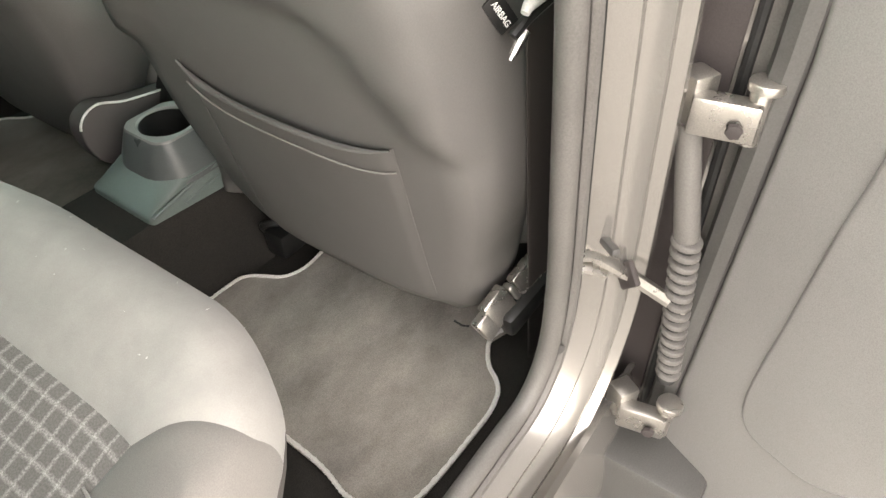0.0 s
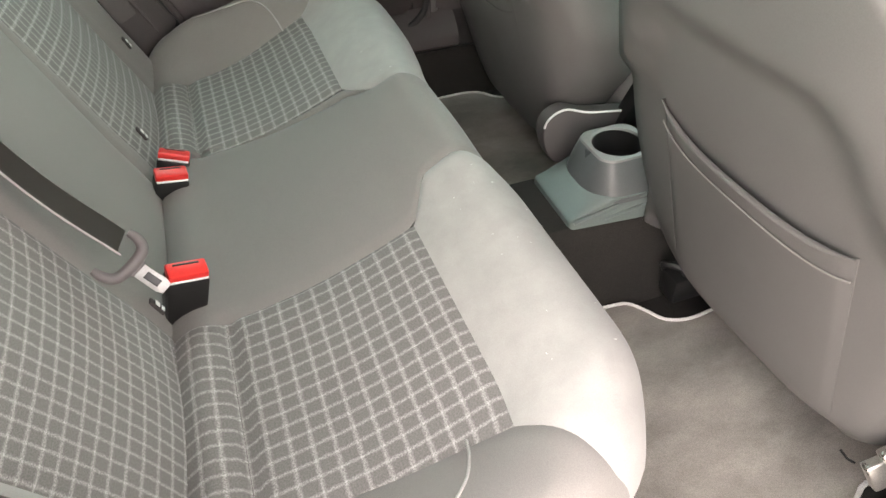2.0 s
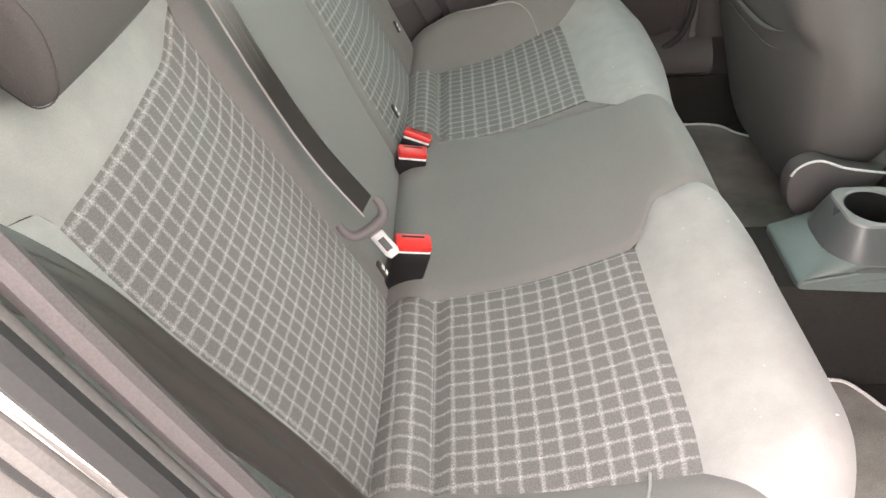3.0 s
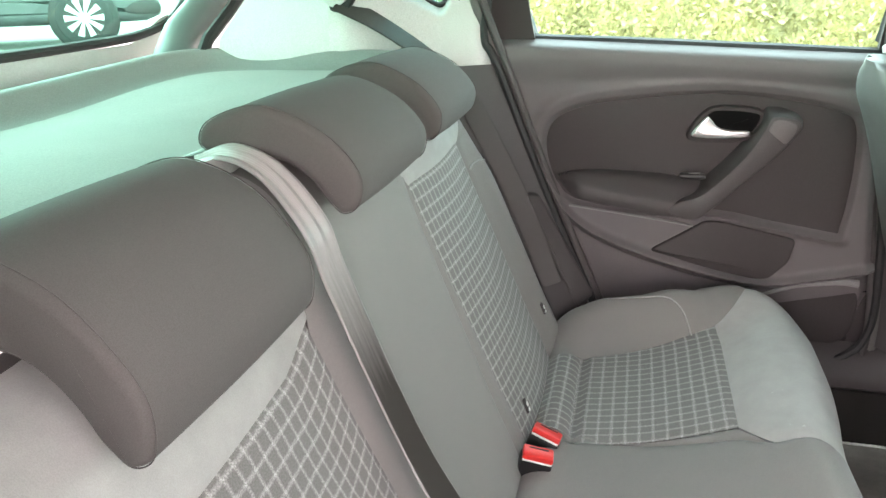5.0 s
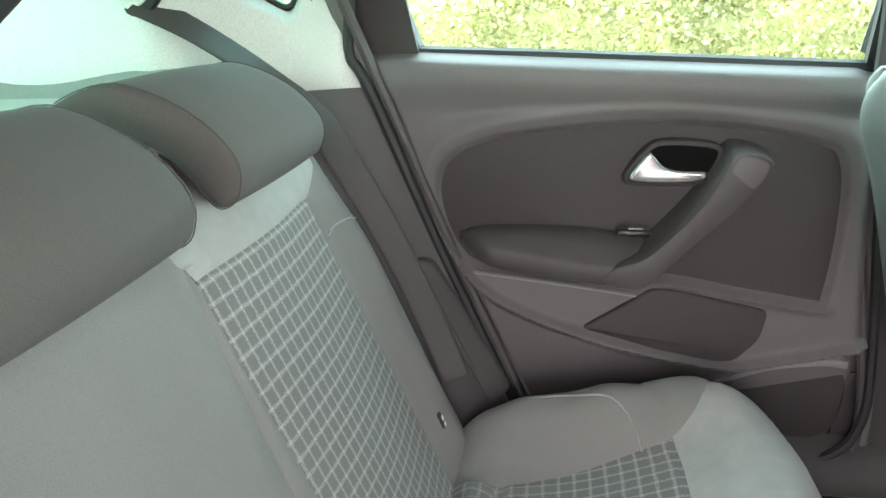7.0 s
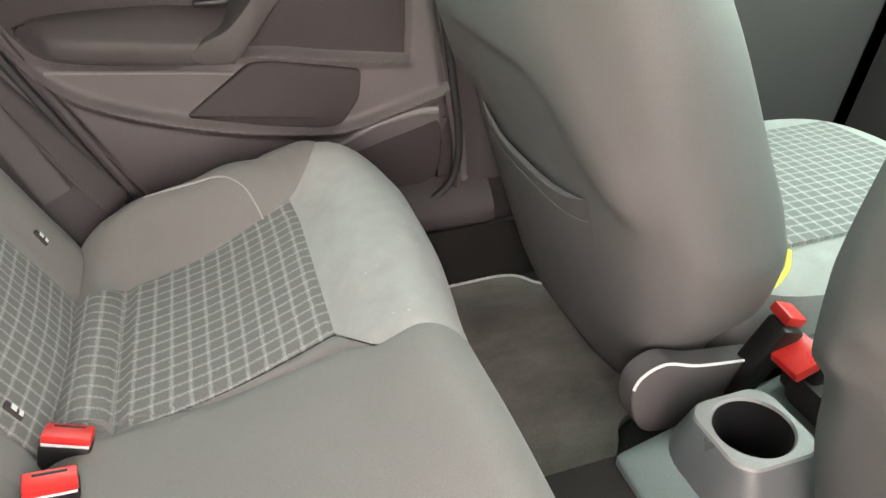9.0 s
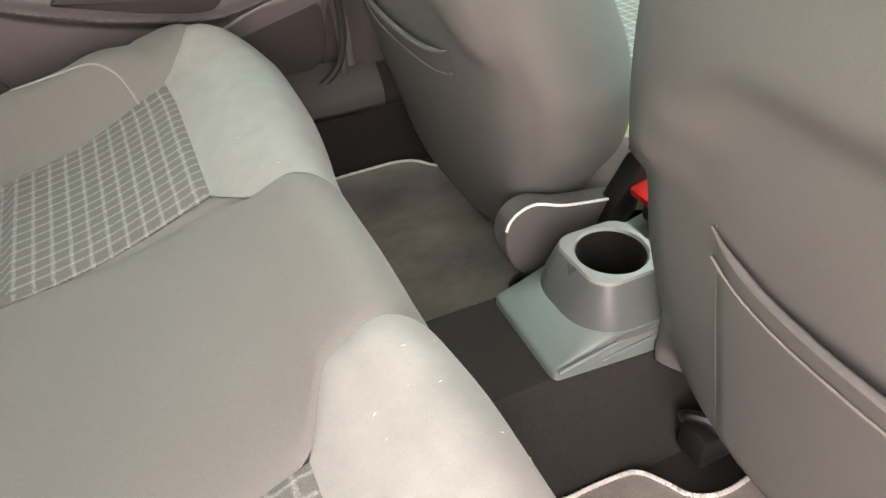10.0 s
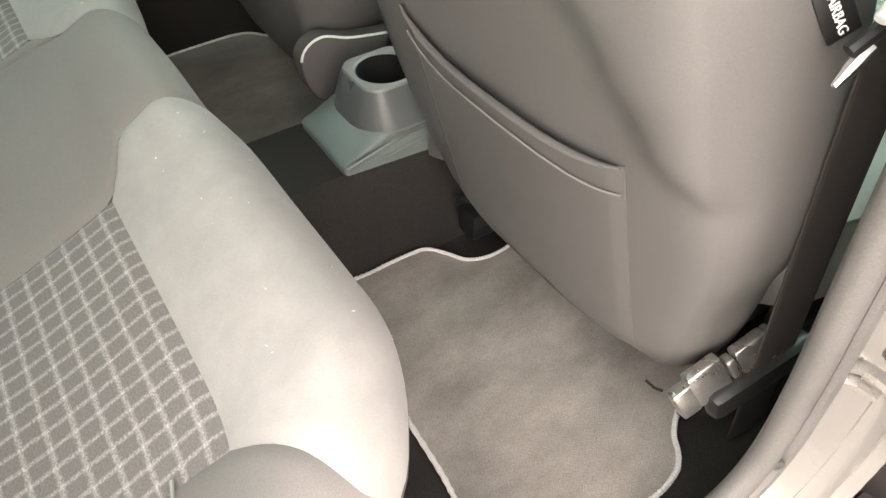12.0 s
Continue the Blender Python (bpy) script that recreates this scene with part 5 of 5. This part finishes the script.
# ---- rear side trim, pillars, shelf, tailgate ----
QUARTER = [tuple(p) for p in inset([(-0.172, 0.975), (-0.071, 0.919), (-0.012, 1.04), (-0.13, 1.05)], 0.004)]


def pillar(side):
    ob = thing("rear_pillar", (0.0, side * 0.68, 0.80), "pale moulded rear pillar trim with small quarter window", "pillar trim", "rear pillars", "structure")

    def skin(u, v):
        z = 0.795 + 0.32 * v
        x0, x1 = -0.285 + 0.02 * v, float(np.interp(z, [0.795, 0.85, 0.97, 1.12], [0.035, 0.022, 0.032, 0.05]))
        x = x0 + (x1 - x0) * u
        y = 0.676 - 0.10 * smooth(z, 0.93, 1.12) - 0.085 * smooth(-x, 0.06, 0.26) + 0.018 * smooth(x, 0.0, 0.04)
        d = inside(QUARTER, x, z)
        return x, side * (y + 0.03 * smooth(d, -0.022, 0.0)), z

    v, f, _ = sheet(skin, 70, 64)
    keep = [q for q in f if inside(QUARTER, sum(v[i][0] for i in q) / 4, sum(v[i][2] for i in q) / 4) < 0.0]
    part("trim_skin", (v, keep, None), PLASTIC_PALE, ob)
    depth = lambda x, z: 0.700 - 0.10 * smooth(z, 0.93, 1.12) - 0.085 * smooth(-x, 0.06, 0.26)
    part("window_seal", tube([(x, side * depth(x, z), z) for x, z in spline([QUARTER[0], ((QUARTER[0][0] + QUARTER[1][0]) / 2, (QUARTER[0][1] + QUARTER[1][1]) / 2), QUARTER[1], ((QUARTER[1][0] + QUARTER[2][0]) / 2, (QUARTER[1][1] + QUARTER[2][1]) / 2), QUARTER[2], QUARTER[3]], 6, closed=True)], 0.006, 6, closed=True), RUBBER, ob, "black quarter window seal")
    part("window_pane", loft([[(x, side * (depth(x, z) + 0.012), z) for x, z in QUARTER], [(x, side * (depth(x, z) + 0.015), z) for x, z in QUARTER]]), GLASS, ob, "green-tinted quarter window")
    # by the open door the trim's daylight is painted in as a pale colour
    part("lower_trim", sheet(lambda u, v: (float(np.interp(v, [0, 1], [0.12, -0.12])) + (0.16 if side > 0 else 0.205) * u, side * (0.575 + (0.03 if side < 0 else 0) + 0.115 * u + 0.01 * math.sin(math.pi * u)), 0.22 + 0.585 * v), 10, 16, skirt=0.01), PLASTIC if side > 0 else PLASTIC_PALE, ob, "dark lower pillar trim" if side > 0 else "lower pillar trim painted pale for daylight from the open door")
    if side > 0:
        part("wheel_arch_trim", slab(corners([(0.112, 0.540), (0.140, 0.534), (0.268, 0.30), (0.236, 0.275), (0.160, 0.43)], 0.012), 0.012, -0.004, 0.005, put=lambda a, b, h: (a, side * (0.4238 + 0.719 * a + 0.295 * b - h), b)), PLASTIC, ob, "dark wheel arch trim")
    part("shut_seal", tube([(x + (0.046 if side < 0 else 0), side * y * (1.03 if side < 0 else 1), z) for x, y, z in spline([(0.282, 0.70, 0.22), (0.262, 0.70, 0.29), (0.160, 0.695, 0.52), (0.048, 0.688, 0.80), (0.020, 0.685, 0.86), (0.04, 0.66, 0.98), (0.06, 0.60, 1.10)], 8)], 0.009, 8), RUBBER, ob, "black door shut seal")
    if side > 0:
        part("belt_slot", slab([tuple(p) for p in spline([(-0.275, 0.925), (-0.238, 0.918), (-0.205, 0.965), (-0.20, 1.0), (-0.24, 0.99)], 5, closed=True)], 0.588, 0.61, 0.004), BLACK, ob, "black belt slot")
        part("slot_cover", slab([tuple(p) for p in spline([(-0.292, 0.955), (-0.262, 0.925), (-0.222, 0.958), (-0.20, 1.05), (-0.29, 1.05)], 5, closed=True)], 0.5855, 0.60, 0.002), PLASTIC_PALE, ob, "pale cover above the belt slot")
    part("luggage_side", sheet(lambda u, v: (-0.53 + 0.29 * u + 0.02 * v, side * (0.55 + 0.045 * u + (1.15 - 0.95 * u) * max(v - 0.65, 0)), 0.40 + 0.70 * v), 10, 12, skirt=0.01), PLASTIC_PALE, ob, "pale luggage bay side trim")
    return ob


pillar(1)
pillar(-1)

shelf = thing("parcel_shelf", (-0.40, 0, 0.79), "pale grey felt parcel shelf with raised border", "parcel shelf")
SHELF_Z = lambda y: 0.786 + 0.022 * smooth(abs(y), 0.05, 0.50)
part("panel", sheet(lambda u, v: (-0.63 + 0.55 * u, -0.60 + 1.20 * v, SHELF_Z(-0.60 + 1.20 * v)), 12, 24, skirt=-0.02), SHELF_FELT, shelf)
_half = [(-0.10, 0.602, 0.838), (-0.28, 0.600, 0.845), (-0.42, 0.597, 0.847), (-0.52, 0.566, 0.849), (-0.578, 0.490, 0.849), (-0.600, 0.350, 0.841), (-0.602, 0.150, 0.832)]
RIM = [np.array(p) for p in spline(_half + [(-0.602, 0.0, 0.829)] + [(x, -y, z) for x, y, z in reversed(_half)], 8)]


def rim_ring(i):
    """Across the raised border: from the felt up a hollow slope to a rounded edge and down behind."""
    t = RIM[min(i + 1, len(RIM) - 1)] - RIM[max(i - 1, 0)]
    n = np.array((t[1], -t[0], 0.0))
    n = n / np.linalg.norm(n) * (1 if n[0] * -RIM[i][0] + n[1] * -RIM[i][1] > 0 else -1)
    x, y, top = RIM[i]
    low = SHELF_Z(y) - 0.002
    h = top - low
    return [(x + n[0] * d, y + n[1] * d, low + h * k) for d, k in ((0.075, 0.0), (0.058, 0.05), (0.040, 0.20), (0.024, 0.52), (0.012, 0.84), (0.006, 0.96), (0.0, 1.0), (-0.012, 1.0), (-0.016, 0.90), (-0.016, 0.2))]


part("border", loft([rim_ring(i) for i in range(len(RIM))], cap=False, closed=False), SHELF_BAND, shelf, "darker raised border", angle=80)
gate = thing("tailgate", (-0.75, 0, 0.40), "tailgate with pale lining and tinted rear window", "tailgate", kind="structure")
part("lining", sheet(lambda u, v: (-0.70 - 0.05 * v, -0.74 + 1.48 * u, 0.40 + (0.455 + 0.055 * smooth(abs(1.48 * u - 0.74), 0.58, 0.74)) * v), 40, 8, skirt=0.03), PLASTIC_PALE, gate)
RW = [(y, z) for y, z in spline([(-0.60, 0.868), (0.0, 0.862), (0.50, 0.866), (0.64, 0.874), (0.735, 0.895), (0.80, 0.935), (0.84, 1.0), (0.80, 1.12), (0.0, 1.15), (-0.80, 1.12), (-0.84, 1.0), (-0.80, 0.935), (-0.735, 0.895)], 5, closed=True)]
lean = lambda z: -0.75 + 0.10 * max(z - 0.87, 0)
part("window_seal", tube([(lean(z), y, z) for y, z in RW], 0.010, 8, closed=True), RUBBER, gate, "black rear window seal")
part("window_pane", loft([[(lean(z) - 0.010, y, z) for y, z in RW], [(lean(z) - 0.014, y, z) for y, z in RW]]), GLASS_REAR, gate, "tinted rear window")
for s in (-1, 1):
    part("side_frame", tube([(-0.63, s * 0.49, 0.74), (-0.62, s * 0.60, 0.868), (-0.62, s * 0.72, 0.93), (-0.62, s * 0.83, 0.987), (-0.60, s * 0.90, 1.06), (-0.58, s * 0.88, 1.16)], 0.046, 12), PLASTIC_CUP, gate, "slate frame beside the rear window")
    part("frame_seal", tube([(-0.55, s * 0.50, 0.78), (-0.545, s * 0.57, 0.866), (-0.54, s * 0.66, 0.918), (-0.535, s * 0.765, 0.985), (-0.52, s * 0.84, 1.06)], 0.013, 8), RUBBER, gate, "black tailgate seal")

# ---- roof, front of the cabin ----
roof = part("ceiling", sheet(lambda u, v: (-0.78 + 2.28 * u, -0.70 + 1.40 * v, 1.165 + 0.03 * math.sin(math.pi * u) - 0.085 * smooth(abs(2 * v - 1), 0.5, 1.0) ** 1.5), 24, 30, skirt=-0.03), HEADLINER)
tagged(roof, "pale fabric headliner", "ceiling", kind="structure")
for side in (-1, 1):
    w = part("wall_front_side", sheet(lambda u, v: (0.98 + 0.95 * u, side * 0.72, -0.02 + 0.86 * v), 6, 6, skirt=0.04), PLASTIC)
    tagged(w, "dark front door lining", "wall", kind="structure")
    w = part("wall_front_skin", sheet(lambda u, v: ((1.055 if side < 0 else 0.83) + 0.9 * u, side * (0.80 - 0.03 * (1 - v) ** 2), -0.06 + 0.90 * v), 6, 6, skirt=0.02), PAINT)
    tagged(w, "champagne painted front door skin", "wall", kind="structure")
w = part("wall_dashboard", sheet(lambda u, v: (1.72 + 0.16 * v, -0.72 + 1.44 * u, -0.02 + 0.84 * v), 6, 6, skirt=0.04), PLASTIC_DEEP)
tagged(w, "dark dashboard front", "wall", kind="structure")
w = part("wall_luggage_floor", sheet(lambda u, v: (-0.74 + 0.86 * u, -0.66 + 1.32 * v, 0.20), 6, 6, skirt=0.03), CARPET)
tagged(w, "dark luggage bay floor", "wall", kind="structure")

screen = part("window_windscreen", sheet(lambda u, v: (1.50 + 0.62 * v, -0.70 + 1.40 * u, 1.13 - 0.33 * v), 6, 6), GLASS_REAR)
tagged(screen, "tinted windscreen beyond the front seats", "window", kind="structure")
for side in (-1, 1):
    w = part("window_front", sheet(lambda u, v: (0.97 + 1.1 * u, side * (0.735 - 0.045 * v), 0.84 + 0.27 * v * (1 - 0.8 * smooth(u, 0.5, 1.0))), 6, 4), GLASS)
    tagged(w, "tinted front door window", "window", kind="structure")
    w = part("wall_body_side", sheet(lambda u, v: (-0.86 + 0.56 * u, side * (0.95 - 0.10 * v * v), 0.30 + 0.88 * v), 6, 8, skirt=0.01), PLASTIC_PALE)
    tagged(w, "pale rear body side behind the trim", "wall", kind="structure")
    w = part("ceiling_edge", sheet(lambda u, v: (-0.86 + 0.56 * u, side * (0.66 + 0.20 * v), 1.175 + 0.01 * math.sin(math.pi * v)), 4, 4, skirt=-0.01), HEADLINER)
    tagged(w, "pale roof edge over the luggage bay", "ceiling", kind="structure")

# ---- outside ----
ASPHALT = surface("pale_concrete_paving", (0.20, 0.19, 0.175), 0.9, 60, 0.6, 0.25, 0.6, fleck=0.3, distance=0.01)
LEAF = surface("hedge_leaf", (0.42, 0.36, 0.15), 0.55, 40, 0.2, 0.35, 3, fleck=0.3)
LAWN = surface("lawn_green", (0.16, 0.27, 0.06), 0.95, 30, 0.5, 0.3, 0.8, fleck=0.3)
EARTH = surface("brown_fence_wood", (0.16, 0.12, 0.08), 0.9, 30, 0.4, 0.3, 2)
SILVER = surface("silver_car_paint", (0.105, 0.115, 0.12), 0.35, 900, 0.03, 0.05, 2, metal=0.6, coat=0.5)
DARKGLASS = surface("dark_car_glass", (0.03, 0.035, 0.035), 0.08, 50, 0.0, 0.02)
WHEEL = surface("silver_wheel_trim", (0.62, 0.62, 0.62), 0.35, 300, 0.05, 0.05, 8, metal=0.3)


def lie(x, y):
    """The ground's height: level round the car, a bank rising behind and beside it."""
    d = max((-0.62 * (x + 0.5) + 0.78 * (y - 0.9)), 0)
    return GROUND_Z + 0.78 * smooth(d, 0.4, 6.0)


steps = list(np.concatenate([[-400, -120, -40, -20], np.linspace(-14, 14, 57), [20, 40, 120, 400]]))
verts = [(x, y, lie(x, y)) for x in steps for y in steps]
k = len(steps)
ground = part("ground", (verts, [(i * k + j, (i + 1) * k + j, (i + 1) * k + j + 1, i * k + j + 1) for i in range(k - 1) for j in range(k - 1)], None), ASPHALT)
tagged(ground, "pale grey paved parking ground rising to a bank", "ground", kind="structure")



def leaves(n, place, size, seed):
    r = np.random.default_rng(seed)
    c = place(r, n)
    a, b = r.normal(size=(n, 3)), r.normal(size=(n, 3))
    a /= np.linalg.norm(a, axis=1, keepdims=True)
    b -= a * np.sum(a * b, axis=1, keepdims=True)
    b /= np.linalg.norm(b, axis=1, keepdims=True)
    s = size * r.uniform(0.6, 1.3, (n, 1))
    v = np.stack([c - a * s, c + b * s * 0.55, c + a * s, c - b * s * 0.55], 1).reshape(-1, 3)
    return v, [(4 * i, 4 * i + 1, 4 * i + 2, 4 * i + 3) for i in range(n)], None


HEDGE_Y, HEDGE_H = 3.9, 0.93


def hedge_spot(r, n):
    x = r.uniform(-2.2, 7, n)
    side = r.uniform(0, 1, n) < 0.55
    wave = 0.05 * np.sin(x * 2.1) + 0.04 * np.sin(x * 5.3 + 1)
    y = np.where(side, HEDGE_Y + wave + r.normal(0, 0.05, n), HEDGE_Y + r.uniform(0, 1.1, n))
    z = np.where(side, r.uniform(GROUND_Z + 0.1, HEDGE_H, n), HEDGE_H + r.normal(0, 0.03, n)) + wave * 0.4
    return np.stack([x, y, z], 1)


hedge = thing("hedge", (1.5, HEDGE_Y + 0.5, lie(1.5, HEDGE_Y + 0.5)), "clipped bright green hedge along the parking space", "hedge", kind="stuff")
part("foliage", leaves(80000, hedge_spot, 0.022, 3), LEAF, hedge)
part("core", block((2.4, HEDGE_Y + 0.6, 0.24), (9.2, 1.0, 1.30), 0.05), LEAF, hedge)
lawn = part("lawn", sheet(lambda u, v: (-2.5 + 22.5 * u, 5.2 + 12 * v, 0.72 + 0.9 * v), 20, 10), LAWN)
tagged(lawn, "sunlit lawn bank behind the hedge", "lawn", kind="stuff")
post = part("white_post", tube([(1.13, 6.2, 0.3), (1.13, 6.2, 1.8)], 0.035, 10), PIPE_WHITE)
tagged(post, "white upright post behind the hedge", "post")
for i in range(24):
    f = part("fence_board", block((-2.2 + 0.62 * i, 13.0, 1.9), (0.30, 0.05, 1.3), 0.01, 1), EARTH)
    tagged(f, "brown wooden fence board beyond the lawn", "fence board", "fence boards")


# ---- parked car behind ----
def parked_car(front, axis, label):
    """Seen from its side: s runs back from the front bumper along axis, n towards the viewer."""
    a = Vector((*axis, 0)).normalized()
    n = Vector((-a.y, a.x, 0))
    z0 = front[2]
    at = lambda s, z, w: tuple(Vector((front[0], front[1], z0)) + a * s + n * w + Vector((0, 0, z)))
    ob = thing("parked_car", at(2, 0, -0.8), label, "car")
    side = spline([(0.02, 0.30), (0.0, 0.52), (0.10, 0.72), (0.55, 0.86), (1.05, 0.95), (2.4, 0.98), (3.9, 0.98), (4.15, 0.85), (4.2, 0.5), (4.1, 0.28), (2.2, 0.24), (0.3, 0.24)], 5, closed=True)
    part("body", slab([tuple(q) for q in side], 0.0, -1.70, 0.10, put=at, steps=5), SILVER, ob)
    roof = spline([(0.95, 0.93), (1.7, 1.42), (2.2, 1.52), (3.4, 1.50), (4.0, 1.0), (2.5, 0.92)], 5, closed=True)
    part("cabin", slab([tuple(q) for q in roof], -0.10, -1.60, 0.10, put=at, steps=4), SILVER, ob)
    part("side_window", slab([tuple(q) for q in spline([(1.25, 1.0), (1.75, 1.36), (2.3, 1.43), (3.3, 1.42), (3.7, 1.02)], 4, closed=True)], -0.085, -0.2, 0.01, put=at), DARKGLASS, ob)
    part("headlight", slab([tuple(q) for q in spline([(0.05, 0.58), (0.08, 0.70), (0.45, 0.80), (0.52, 0.72), (0.25, 0.60)], 4, closed=True)], 0.012, -0.1, 0.01, put=at), DARKGLASS, ob)
    part("bumper_grille", slab([tuple(q) for q in spline([(0.03, 0.32), (0.03, 0.46), (0.28, 0.44), (0.36, 0.34)], 4, closed=True)], 0.012, -0.1, 0.01, put=at), BLACK, ob)
    part("side_moulding", slab([(1.15, 0.48), (3.0, 0.52), (3.0, 0.56), (1.15, 0.53)], 0.02, -0.05, 0.008, put=at), SILVER, ob)
    for s in (0.80, 3.38):
        circle = lambda r, k=40, e=0.0: [(s + r * math.cos(2 * math.pi * i / k), 0.30 + r * math.sin(2 * math.pi * i / k)) for i in range(k)]
        part("wheel_arch", slab(circle(0.36), 0.008, -0.2, 0.02, put=at), BLACK, ob, "dark wheel arch")
        w = part("wheel", slab(circle(0.30), 0.018, -0.19, 0.03, put=at), RUBBER, ob, "black tyre")
        part("rim", slab(circle(0.205), 0.022, 0.0, 0.008, put=at), PLASTIC_DEEP, w)
        part("hub", slab(circle(0.055, 16), 0.034, 0.0, 0.006, put=at), WHEEL, w)
        for i in range(10):
            b = 2 * math.pi * i / 10
            c, d = math.cos(b), math.sin(b)
            spoke = [(s + c * r - d * q, 0.30 + d * r + c * q) for r, q in ((0.04, -0.012), (0.20, -0.034), (0.20, 0.034), (0.04, 0.012))]
            part("spoke", slab(spoke, 0.030, 0.015, 0.004, put=at), WHEEL, w, "silver spoke")
    return ob


parked_car((-4.93, 6.55, 0.36), (-0.80, -0.60), "silver-grey car parked on the bank behind")
